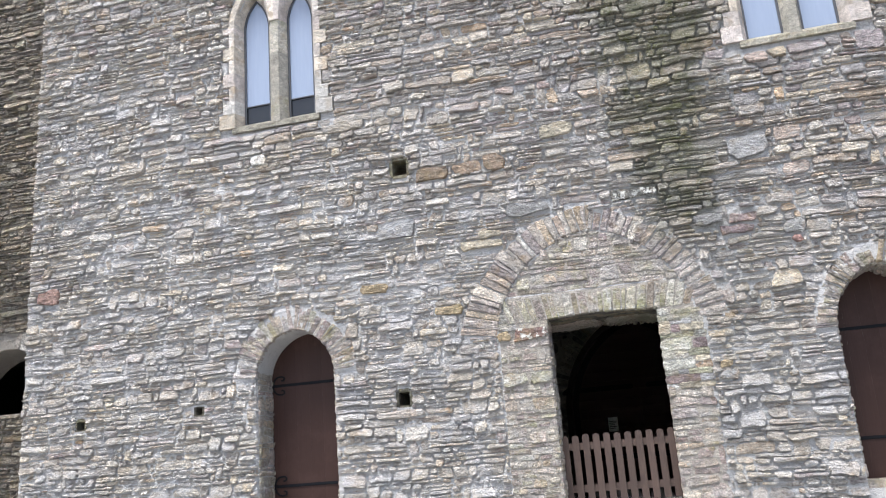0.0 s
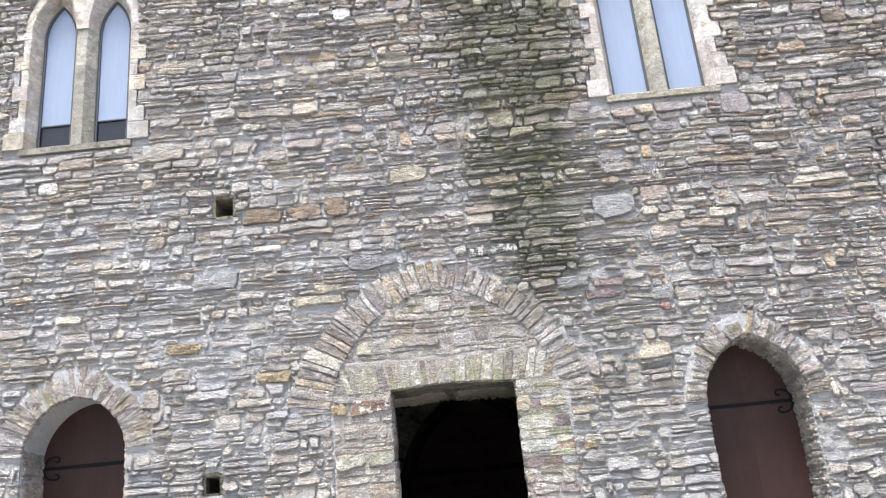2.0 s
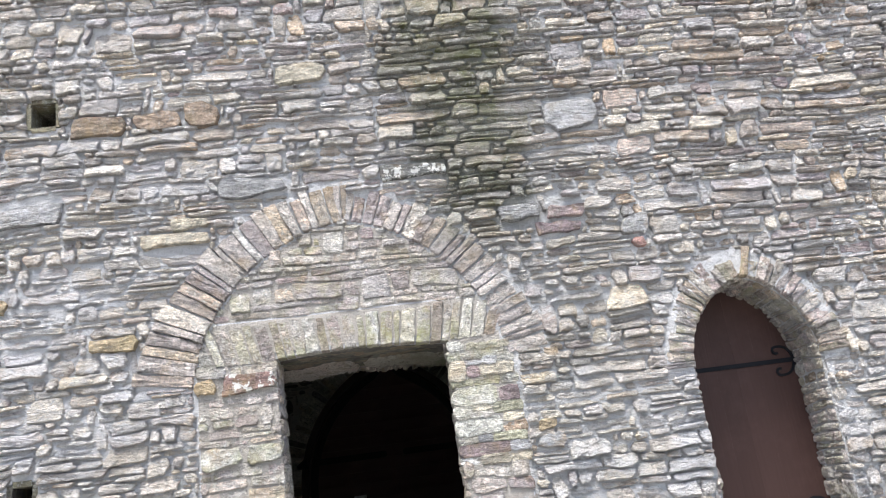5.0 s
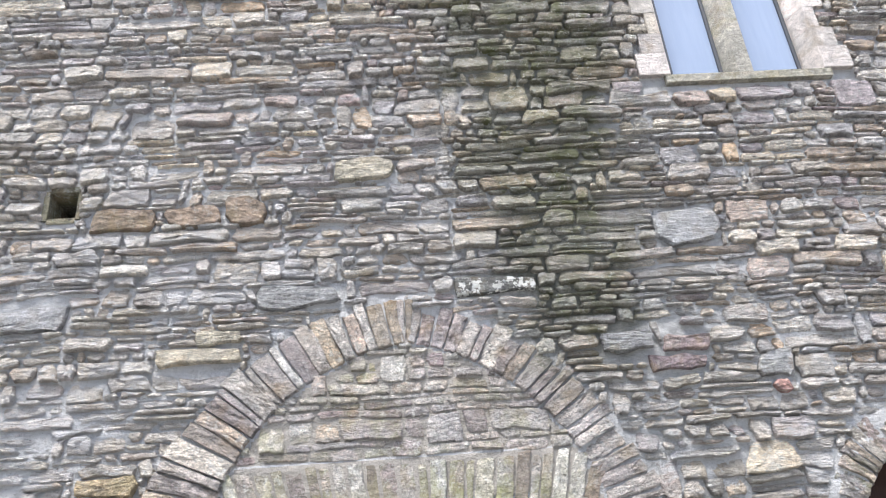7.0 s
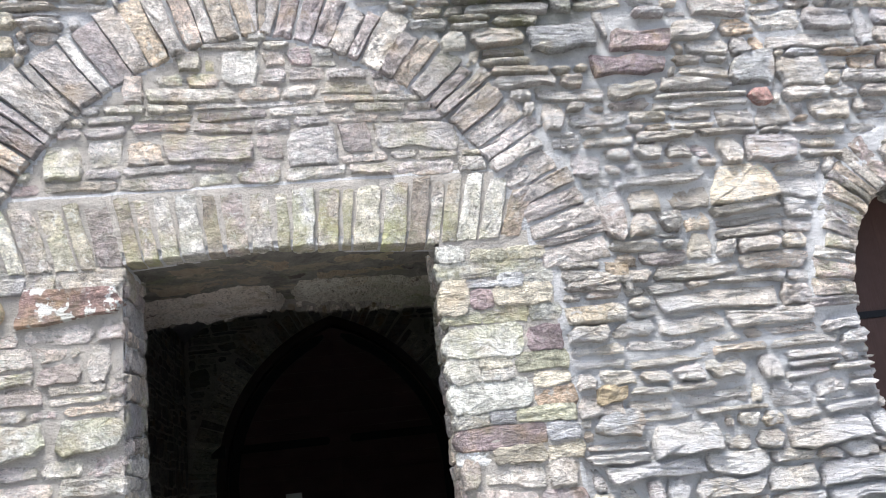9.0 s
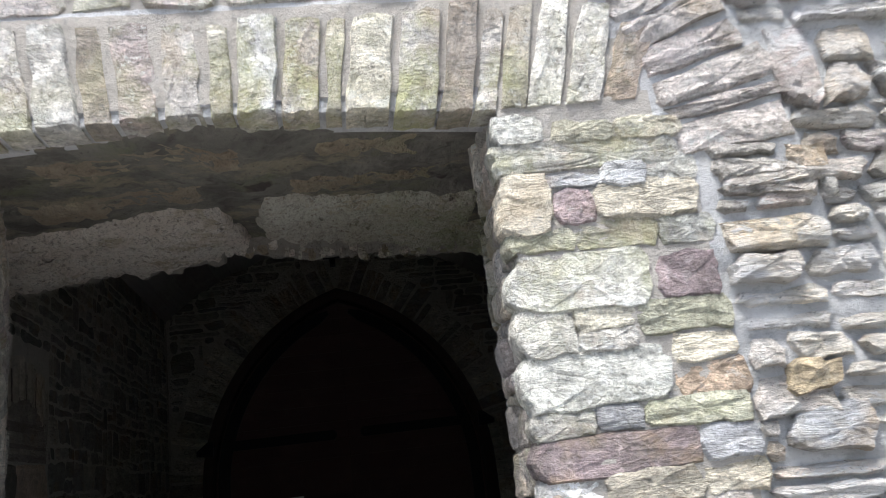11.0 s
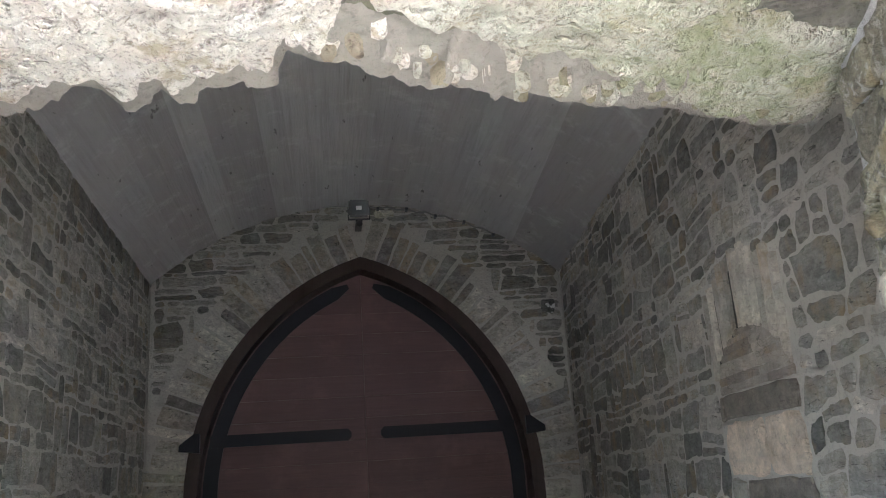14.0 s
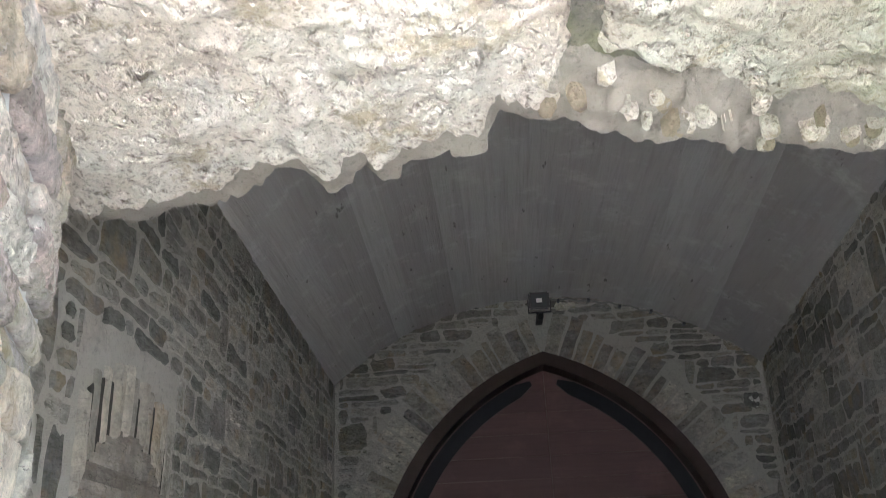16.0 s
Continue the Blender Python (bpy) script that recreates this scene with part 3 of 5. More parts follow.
def lay(pile, u0, u1, v0, v1, blockers, layer, lengths, joint, proud, back=0.035, single=None, wave=0.03, rough=1.0, edge=0.010, big=0.07, tilt=(-0.45, 0.05), relief=1.0):
    """Coursed rubble round the blockers. The bed joints wander, so that stones swell and taper; some stones take two courses, some are slivers."""
    beds = [v0]
    while beds[-1] < v1:
        beds.append(beds[-1] + layer * RNG.choice([0.6, 0.75, 0.9, 1.05, 1.25, 1.6]) * RNG.uniform(0.85, 1.15))

    def bed(k, u):
        near = min(beds[k] - beds[max(k - 1, 0)] or layer, (beds[k + 1] - beds[k]) if k + 1 < len(beds) else layer)
        return (beds[k] + wave * noise.noise((u * 0.6, beds[k] * 0.8, u0)) + 0.6 * wave * noise.noise((u * 1.9, beds[k] * 1.5, 4.0))
                + 0.42 * near * noise.noise((u * 2.4, k * 7.31, 9.0)) + 0.2 * near * noise.noise((u * 6.0, k * 3.1, 2.0)))

    taken = []
    for k in range(len(beds) - 1):
        used, taken = taken, []
        u, slant = u0 - RNG.uniform(0, 0.2), 0.0
        tall = beds[k + 1] - beds[k]
        while u < u1:
            w = RNG.choice(lengths) * RNG.uniform(0.7, 1.5) * (0.6 + 0.4 * tall / layer)
            nxt = RNG.uniform(-0.45, 0.45) * tall * rough
            top = k + 1
            if k + 2 < len(beds) and RNG.random() < big:
                top, w = k + 2, min(w * 0.9, 0.34)
            ca, cb = max(u, u0), min(u + w, u1)
            clear = all(cb <= p or ca >= q for p, q in used)
            if not clear:
                free_ = [(ca, cb)]
                for p, q in used:
                    free_ = [r for x, y in free_ for r in ((x, min(y, p)), (max(x, q), y)) if r[1] - r[0] > 0.05]
                top = k + 1
            else:
                free_ = [(ca, cb)]
                if top == k + 2:
                    taken.append((ca - 0.01, cb + 0.01))
            for x0, x1 in free_:
                mid = (x0 + x1) / 2
                lo_, hi_ = bed(k, mid), bed(top, mid)
                if hi_ - lo_ < 0.022:
                    continue
                for p, q in free_runs(lo_ + 0.006, hi_ - 0.006, u0, u1, blockers):
                    a, b = max(x0, p), min(x1, q)
                    if b - a < 0.04:
                        continue
                    parts_ = [(0.0, 1.0)]
                    if hi_ - lo_ > 0.085 and top == k + 1 and RNG.random() < 0.16:
                        c = RNG.uniform(0.35, 0.65)
                        parts_ = [(0.0, c), (c, 1.0)]
                    for f0, f1 in parts_:
                        j = min(joint * RNG.uniform(0.5, 1.4), 0.35 * (hi_ - lo_) * (f1 - f0))
                        lean = RNG.uniform(-0.02, 0.02)
                        cut = np.minimum(RNG.uniform(0.003, 0.036, 4) * rough, 0.18 * (b - a))
                        span = b - a
                        n_in = 2 if span < 0.32 else 3
                        inner = [a + span * (i + 1) / (n_in + 1) + RNG.uniform(-0.1, 0.1) * span / n_in for i in range(n_in)]
                        low = [a + j / 2 + cut[0]] + inner + [b - j / 2 - cut[1]]
                        high = [b - j / 2 - cut[2]] + inner[::-1] + [a + j / 2 + cut[3]]

                        def at(x, f, amp):
                            y0, y1 = bed(k, x), bed(top, x)
                            h = y1 - y0
                            return y0 + h * f + (j / 2 if f <= f0 + 1e-6 else -j / 2) + RNG.uniform(-1, 1) * amp * h * (f1 - f0) * rough + lean * (x - mid)

                        pts = [(x, at(x, f0, 0.07)) for x in low]
                        pts.append((b - j / 2 + RNG.uniform(-0.3, 0.2) * cut[1], (lo_ + (hi_ - lo_) * (f0 + (f1 - f0) * RNG.uniform(0.35, 0.65)))))
                        pts += [(x, at(x, f1, 0.07)) for x in high]
                        pts.append((a + j / 2 + RNG.uniform(-0.2, 0.3) * cut[0], (lo_ + (hi_ - lo_) * (f0 + (f1 - f0) * RNG.uniform(0.35, 0.65)))))
                        # end joints lean, the same way on both stones that share them
                        zc, hh = (lo_ + hi_) / 2, max(hi_ - lo_, 0.02)
                        pts = [(x + (slant * (b - x) + nxt * (x - a)) / span * (z - zc) / hh, z) for x, z in pts]
                        pile.add(pts, back, RNG.uniform(*proud), RNG.uniform(*tilt), edge, bool(single and single(mid, zc)), relief)
            u += w
            slant = nxt


def ring(pile, arch, start, thick, count, proud, single=True, joint=0.008, vary=0.12, inward=0.0, sides=(-1, 1), crown=None):
    """Voussoirs round a pointed arch, from an angle above the springing up to the apex on either limb; their length may change towards the crown."""
    for side in sides:
        cuts = np.linspace(start, arch.top, count + 1)
        cuts[1:-1] += RNG.uniform(-0.28, 0.28, count - 1) * (cuts[1] - cuts[0])
        for a, b in zip(cuts[:-1], cuts[1:]):
            g = joint / arch.r / 2
            rise = (a - start) / (arch.top - start)
            t = (thick + ((crown or thick) - thick) * rise) * (1 + RNG.uniform(-vary, vary))
            rows = [(a + g, -inward), (a + g, t * 0.5), (a + g, t), ((a + b) / 2, t * 1.01), (b - g, t), (b - g, t * 0.5), (b - g, -inward), ((a + b) / 2, -inward)]
            pts = []
            for ang, out in rows:
                # the sides run towards the limb's own centre, spread a little outwards
                x, z = arch.point(side, ang, out)
                pts.append((x + RNG.uniform(-0.007, 0.007), z + RNG.uniform(-0.007, 0.007)))
            if side > 0:
                pts = pts[::-1]
            pile.add(pts, 0.04, RNG.uniform(*proud), RNG.uniform(-0.12, 0.05), 0.010, single)


# ---- the plan ----
FACE = 10.53          # outer face of the gatehouse wall
CORE = 0.046          # mortar lies this far behind the stones' faces
BACK = 11.95          # inner face of the same wall
END = 17.70           # end wall of the passage
LEFT, RIGHT = -2.146, 1.55   # side walls of the passage where they meet its end
LEFT_0, RIGHT_0 = -1.93, 0.95  # the same where they start, behind the gate
FLOOR = 0.93          # ground at the gate
WEST, EAST, TOP = -9.05, 9.5, 12.2

GATE_L, GATE_R, GATE_TOP = -1.215, 0.142, 3.25
BIG_W, BIG_E = Arch(-0.587, 1.31, 2.90, 4.373), Arch(-0.587, 1.25, 2.85, 4.373)   # the blocked arch: its two limbs differ
DOOR_A = Arch(-4.72, 0.57, 2.88, 3.53)
DOOR_B = Arch(2.716, 0.55, 2.78, 3.50)
INNER = Arch(-0.31, 1.537, 2.41, 4.48)

gate_front = [(GATE_L - 0.02, FLOOR - 0.3), (GATE_L - 0.02, 3.36), (-0.9, 3.365), (-0.54, 3.37), (-0.2, 3.365), (GATE_R + 0.038, 3.36), (GATE_R + 0.038, FLOOR - 0.3)]
gate_back = [(-1.60, FLOOR - 0.3), (-1.60, 3.44), (-1.1, 3.445), (-0.54, 3.45), (0.0, 3.445), (0.60, 3.44), (0.60, FLOOR - 0.3)]
WIN_A = dict(l0=-5.49, l1=-5.05, r0=-4.76, r1=-4.33, sill=6.68, spring=8.36, apex=8.87)
WIN_B = dict(l0=1.785, l1=2.25, r0=2.475, r1=2.94, sill=6.60, spring=8.28, apex=8.79)


def window_outline(w):
    """The two-light opening as cut through the wall behind its dressed surround."""
    o = 0.10
    return [(w["l0"] - o, w["sill"] - 0.03), (w["l0"] - o, w["spring"] + 0.1), (w["l0"] + 0.2, w["apex"] + 0.12), (w["r1"] - 0.2, w["apex"] + 0.12),
            (w["r1"] + o, w["spring"] + 0.1), (w["r1"] + o, w["sill"] - 0.03)]


def square(x0, x1, z0, z1):
    return [(x0, z0), (x0, z1), (x1, z1), (x1, z0)]


PUTLOGS = [(-3.17, -2.94, 5.51, 5.76), (-3.27, -3.10, 2.34, 2.54), (3.99, 4.10, 1.95, 2.09), (-8.14, -7.99, 2.42, 2.57), (-6.23, -6.11, 2.48, 2.60)]
holes = [(gate_front, gate_back)]
for lp in (DOOR_A.opening(0.95), DOOR_B.opening(0.95), window_outline(WIN_A), window_outline(WIN_B), *[square(*p) for p in PUTLOGS]):
    holes.append((lp, lp))

# ground: one sheet, rising to the gate
GROUND = [(-3000, 0), (-60, 0), (-4, 0), (0, 0.0), (2.2, 0.22), (4.7, 0.58), (7.0, 0.74), (10.3, FLOOR), (40, FLOOR), (3000, FLOOR)]
gx = [-3000, -60, -20, -9, -4, 0, 0.8, 2.0, 4, 9, 20, 60, 3000]
fall = lambda x, y: (0.0 if x < 0.5 else 0.1 if x < 1 else 0.34) * min(1.0, max(0.0, y / 7.0))   # the ground falls away east of the gate
gv = [(x, y, z - fall(x, y)) for y, z in GROUND for x in gx]
gf = [(r * len(gx) + c, r * len(gx) + c + 1, (r + 1) * len(gx) + c + 1, (r + 1) * len(gx) + c) for r in range(len(GROUND) - 1) for c in range(len(gx) - 1)]
tagged(mesh_object("ground", gv, gf, GRAVEL), "pale gravel ground rising gently to the gate", "ground", kind="structure")

facade = holed_wall("wall_facade", [(WEST, FLOOR - 0.5), (WEST, TOP), (EAST, TOP), (EAST, FLOOR - 0.5)], holes, FACE + CORE, BACK, MORTAR)
tagged(facade, "grey and buff slate rubble castle wall with a green damp streak", "wall", kind="structure")

# rest of the gatehouse: side walls, back and roof close the building
shell = tagged(new("gatehouse_shell"), "plain rubble outer walls and flat roof of the gatehouse", "building", kind="structure")
part("side_wall", box(bmesh.new(), WEST, WEST + 1.2, BACK, 24, FLOOR - 0.5, TOP), MORTAR, shell)
part("side_wall", box(bmesh.new(), EAST - 1.2, EAST, BACK, 24, FLOOR - 0.5, TOP), MORTAR, shell)
part("back_wall", box(bmesh.new(), WEST + 1.2, EAST - 1.2, 22.8, 24, FLOOR - 0.5, TOP), MORTAR, shell)
part("roof", box(bmesh.new(), WEST, EAST, FACE + 0.1, 24, TOP + 0.003, TOP + 0.25), ROOF_AND_ROOM, shell)

# ---- facade rubble ----
facade_place = lambda u, v, d: (u, FACE + CORE - d, v)


def arch_block(arch, out, bottom_out, stop=-9.0):
    def span(z):
        if z < stop:
            return None
        h = arch.half(z, out if z > arch.z0 else bottom_out)
        return None if h is None else (arch.cx - h, arch.cx + h)
    return span


def rect_block(x0, x1, z0, z1):
    return lambda z: (x0, x1) if z0 <= z <= z1 else None


def big_block(z):
    """The blocked arch and its infill: the arch ring over its springers, straight seams under them."""
    if z < 3.06:
        return (-1.87, 0.70)
    rise = min(1.0, (z - 3.06) / 1.3)
    hw, he = BIG_W.half(z, 0.45 - 0.11 * rise), BIG_E.half(z, 0.33 - 0.06 * rise)
    if hw is None:
        return None
    return (BIG_W.cx - hw, BIG_E.cx + (he or 0.0))


def quoin_reach(k):
    """Quoins of a window run out into the wall by turns."""
    return 0.33 if k == 0 else (0.17, 0.27)[k % 2]


def window_block(w):
    def span(z):
        if z < w["sill"] - 0.11 or z > w["apex"] + 0.24:
            return None
        k = quoin_reach(max(0, int((z - w["sill"]) / 0.225))) if z < w["spring"] else 0.15 - 0.35 * max(0.0, z - w["spring"] - 0.25)
        return (w["l0"] - k, w["r1"] + k)
    return span


blockers = [big_block, arch_block(DOOR_A, 0.31, 0.0), arch_block(DOOR_B, 0.22, 0.0), window_block(WIN_A), window_block(WIN_B)]
blockers += [rect_block(a - 0.01, b + 0.01, c - 0.01, d + 0.01) for a, b, c, d in PUTLOGS]
near_gate = lambda u, v: -2.9 < u < 2.2 and 3.0 < v < 4.72 and (u > 0.9 or u < -1.9 or v > 3.9)
face_pile = Pile(facade_place)
LAYER = 0.077
LENGTHS = [0.10, 0.14, 0.18, 0.24, 0.31, 0.40]



def pointing(name, u0, u1, v0, v1, step, gaps, depth, place, parent, material=MORTAR, label="pale lime mortar pointing"):
    """Mortar between the stones as a lumpy sheet: smeared flush in places, washed out deep in others."""
    us, vs_ = np.arange(u0, u1 + step, step), np.arange(v0, v1 + step, step)
    vs, fs, index = [], [], {}
    taken = [[s for s in (g(v) for g in gaps) if s] for v in vs_]
    free = lambda i, j: all(not (a - 0.01 < us[i] < b + 0.01) for a, b in taken[j])
    for j in range(len(vs_)):
        for i in range(len(us)):
            if free(i, j):
                index[i, j] = len(vs)
                vs.append(place(us[i], vs_[j], depth(us[i], vs_[j])))
    for j in range(len(vs_) - 1):
        for i in range(len(us) - 1):
            q = [index.get(k) for k in ((i, j), (i + 1, j), (i + 1, j + 1), (i, j + 1))]
            if None not in q:
                fs.append(tuple(q))
    ob = raw_object(name, vs, fs, material, parent, [True] * len(fs))
    return tagged(ob, label)


def inner_blocking(z):
    """Inside of the blocked arch, or the seams under it."""
    if z < 3.06:
        return (-1.87, 0.70)
    hw, he = BIG_W.half(z), BIG_E.half(z)
    return (BIG_W.cx - hw, BIG_E.cx + he) if hw and he else None


def facade_depth(u, v):
    lumps = 0.011 * noise.noise((u * 8, v * 13, 2)) + 0.008 * noise.noise((u * 21, v * 25, 5))
    span = big_block(v)
    if span and span[0] < u < span[1]:
        if 3.2 < v < 3.6 and -1.85 < u < 0.65:
            return 0.041 + 0.5 * lumps
        return (0.040 if v < 3.24 else 0.034) + 0.6 * lumps
    ring_on = any(abs(math.hypot(abs(u - r.cx) + r.r - r.a, v - r.z0) - r.r - t / 2) < t / 2 + 0.03 for r, t in ((BIG_W if u < BIG_W.cx else BIG_E, 0.32), (DOOR_A, 0.29), (DOOR_B, 0.22)) if v > r.z0)
    if ring_on:
        return 0.040 + 0.8 * lumps
    return 0.0275 - 0.0040 * min(4.0, max(0.0, v - 4.0 + 0.3 * u)) + 0.018 * noise.noise((u * 1.1, v * 1.4, 8)) + 1.2 * lumps


def arch_gap(arch):
    return lambda z: (lambda h: (arch.cx - h, arch.cx + h) if h else None)(arch.half(z)) if z < arch.z1 else None


sheet_gaps = [arch_gap(DOOR_A), arch_gap(DOOR_B), window_block(WIN_A), window_block(WIN_B), rect_block(GATE_L, GATE_R, 0, 3.305)]
sheet_gaps += [rect_block(*p) for p in PUTLOGS]
beside = [lambda z: (-99.0, (inner_blocking(z) or (0, 0))[0]), lambda z: ((inner_blocking(z) or (0, 0))[1], 99.0)]
pointing("infill_pointing", -1.95, 0.75, 0.9, 4.42, 0.02, sheet_gaps + beside, lambda u, v: facade_depth(u, v) + 0.003, facade_place, facade, INFILL_MORTAR, "buff mortar pointing")
pointing("pointing", WEST, 6.5, 0.9, 9.9, 0.023, sheet_gaps, facade_depth, facade_place, facade)

# dark lining put into each putlog hole to stand for the shade inside
for x0, x1, z0, z1 in PUTLOGS:
    lining = bmesh.new()
    for a, b, c, d in ((x0 - 0.03, x0 + 0.012, z0, z1), (x1 - 0.012, x1 + 0.03, z0, z1), (x0 + 0.014, x1 - 0.014, z1 - 0.014, z1 + 0.03), (x0 + 0.014, x1 - 0.014, z0 - 0.03, z0 + 0.012)):
        box(lining, a, b, FACE + 0.02, FACE + 0.9, c, d)
    part("putlog_lining", lining, DAMP_AND_SHADE, facade, "dark stones lining a putlog hole, shade put into their colour")

# single stones that stand out by their size or colour: kind, middle, width, height
ACCENTS = [("grey", -1.32, 4.76, 0.56, 0.16), ("dark", 0.07, 4.76, 0.58, 0.13), ("grey", 1.53, 5.16, 0.46, 0.28), ("brown", -2.60, 5.46, 0.46, 0.19),
           ("brown", -2.10, 5.47, 0.38, 0.16), ("brown", -1.71, 5.50, 0.30, 0.22), ("grey", 0.92, 4.29, 0.36, 0.15), ("purple", 1.33, 4.25, 0.32, 0.11),
           ("purple", 1.24, 4.11, 0.40, 0.11), ("grey", 1.91, 4.06, 0.24, 0.18), ("red", 1.91, 3.90, 0.11, 0.08), ("white", -5.20, 6.10, 0.24, 0.16),
           ("white", -1.52, 8.16, 0.22, 0.17), ("orange", -2.50, 3.53, 0.38, 0.13), ("grey", -3.14, 4.70, 0.52, 0.19), ("cream", -1.98, 4.36, 0.56, 0.12),
           ("cream", -1.85, 4.49, 0.30, 0.09), ("cream", -0.83, 5.81, 0.46, 0.19), ("orange", 4.57, 3.99, 0.16, 0.14), ("red", -8.70, 4.46, 0.36, 0.22),
           ("orange", -3.51, 3.94, 0.38, 0.12), ("orange", 0.87, 2.48, 0.15, 0.08), ("grey", 0.88, 2.35, 0.22, 0.11)]
INFILL_ACCENTS = [("maroon", -1.45, 3.10, 0.43, 0.14), ("orange", -1.80, 3.10, 0.16, 0.13), ("pale", -1.70, 2.54, 0.31, 0.17), ("pale", -1.36, 2.54, 0.26, 0.13)]
# the pier beside the gate, stone by stone
PIER_UPPER = [("pale", 0.22, 3.19, 0.13, 0.075), ("green", 0.39, 3.175, 0.16, 0.06), ("green", 0.57, 3.175, 0.18, 0.055), ("pale", 0.39, 3.11, 0.50, 0.085), ("grey", 0.34, 3.05, 0.17, 0.055), ("grey", 0.48, 3.05, 0.12, 0.065), ("pale", 0.61, 3.055, 0.15, 0.065), ("cream", 0.21, 2.99, 0.135, 0.16), ("purple", 0.335, 2.97, 0.11, 0.085), ("cream", 0.53, 2.98, 0.28, 0.10), ("green", 0.235, 2.885, 0.17, 0.06), ("green", 0.43, 2.89, 0.22, 0.075), ("pale", 0.62, 2.885, 0.15, 0.07), ("pale", 0.325, 2.78, 0.36, 0.15), ("purple", 0.60, 2.765, 0.17, 0.115)]
PIER_LOWER = [("pale", 0.215, 2.655, 0.14, 0.12), ("green", 0.365, 2.68, 0.16, 0.065), ("green", 0.57, 2.665, 0.25, 0.085), ("pale", 0.365, 2.625, 0.15, 0.055), ("pale", 0.325, 2.535, 0.37, 0.145), ("cream", 0.605, 2.585, 0.17, 0.07), ("brown", 0.61, 2.505, 0.19, 0.085), ("pale", 0.225, 2.435, 0.15, 0.07), ("grey", 0.36, 2.435, 0.12, 0.065), ("green", 0.56, 2.435, 0.27, 0.07), ("purple", 0.35, 2.35, 0.40, 0.10), ("grey", 0.62, 2.355, 0.15, 0.085), ("white", 0.225, 2.275, 0.15, 0.07), ("cream", 0.415, 2.27, 0.23, 0.075), ("cream", 0.62, 2.275, 0.17, 0.085)]
ACCENT_STONE = {}
for kind, c1, c2 in (("grey", (0.33, 0.33, 0.34), (0.42, 0.42, 0.42)), ("dark", (0.16, 0.16, 0.15), (0.2, 0.2, 0.19)), ("brown", (0.28, 0.21, 0.16), (0.33, 0.25, 0.18)),
                     ("purple", (0.26, 0.20, 0.21), (0.32, 0.25, 0.25)), ("maroon", (0.22, 0.14, 0.12), (0.26, 0.17, 0.15)), ("red", (0.42, 0.24, 0.21), (0.40, 0.27, 0.24)), ("white", (0.74, 0.73, 0.70), (0.78, 0.77, 0.74)),
                     ("orange", (0.46, 0.36, 0.23), (0.52, 0.42, 0.27)), ("cream", (0.62, 0.56, 0.45), (0.66, 0.60, 0.48)), ("pale", (0.47, 0.465, 0.42), (0.55, 0.52, 0.47)), ("green", (0.41, 0.41, 0.30), (0.46, 0.43, 0.35))):
    ACCENT_STONE[kind] = rubble_material(kind + "_stone", [(0.0, c1), (1.0, c2)], 0.8 if kind in ("dark", "pale") else 0.35, moss=False, strata=kind in ("cream", "grey"), wash=0, force=1.0, speckle=0.6, green=0.6 if kind in ("pale", "green") else 0.15, cracks=0.3, blotch=0.9 if kind in ("dark", "maroon") else 0.0)


def accent(kind, cx, cz, w, h, rough=1.1, proud=(0.064, 0.072), relief=0.7):
    pile = Pile(facade_place)
    pile.add(stone_outline(cx - w / 2, cx + w / 2, cz - h / 2, cz + h / 2, rough), 0.03, RNG.uniform(*proud), RNG.uniform(-0.15, 0.0), 0.010, True, relief)
    pile.build("stone", ACCENT_STONE[kind], facade)


for row in ACCENTS + INFILL_ACCENTS:
    accent(*row)
for row in PIER_UPPER + PIER_LOWER:
    accent(*row[:3], row[3] + 0.014, row[4] + 0.012, 0.45, (0.044, 0.054), 0.5)
blockers += [rect_block(x - w / 2 - 0.004, x + w / 2 + 0.004, z - h / 2 + 0.025, z + h / 2 - 0.025) for _, x, z, w, h in ACCENTS]
lay(face_pile, WEST - 0.02, 6.6, 0.75, 9.8, blockers, LAYER, LENGTHS, 0.012, (0.034, 0.074), single=near_gate, wave=0.04, big=0.10)
lay(face_pile, 6.62, EAST, 0.75, 9.8, [], 0.14, [0.3, 0.4, 0.5], 0.012, (0.034, 0.07), wave=0.05)
lay(face_pile, WEST - 0.02, EAST, 9.86, TOP, [], 0.14, [0.3, 0.4, 0.5], 0.012, (0.034, 0.07), wave=0.05)
face_pile.build("rubble_stones", STONE, facade)
infill_blocks = [rect_block(x - w / 2 - 0.004, x + w / 2 + 0.004, z - h / 2 + 0.04, z + h / 2 - 0.04) for _, x, z, w, h in INFILL_ACCENTS]

# infill under the blocked arch: jambs of the gate and the tympanum over its lintel
infill_pile = Pile(facade_place)


def inside_arch(z):
    hw, he = BIG_W.half(z, 0.025), BIG_E.half(z, 0.025)
    return (BIG_W.cx - (hw or 0.0), BIG_E.cx + (he or 0.0))


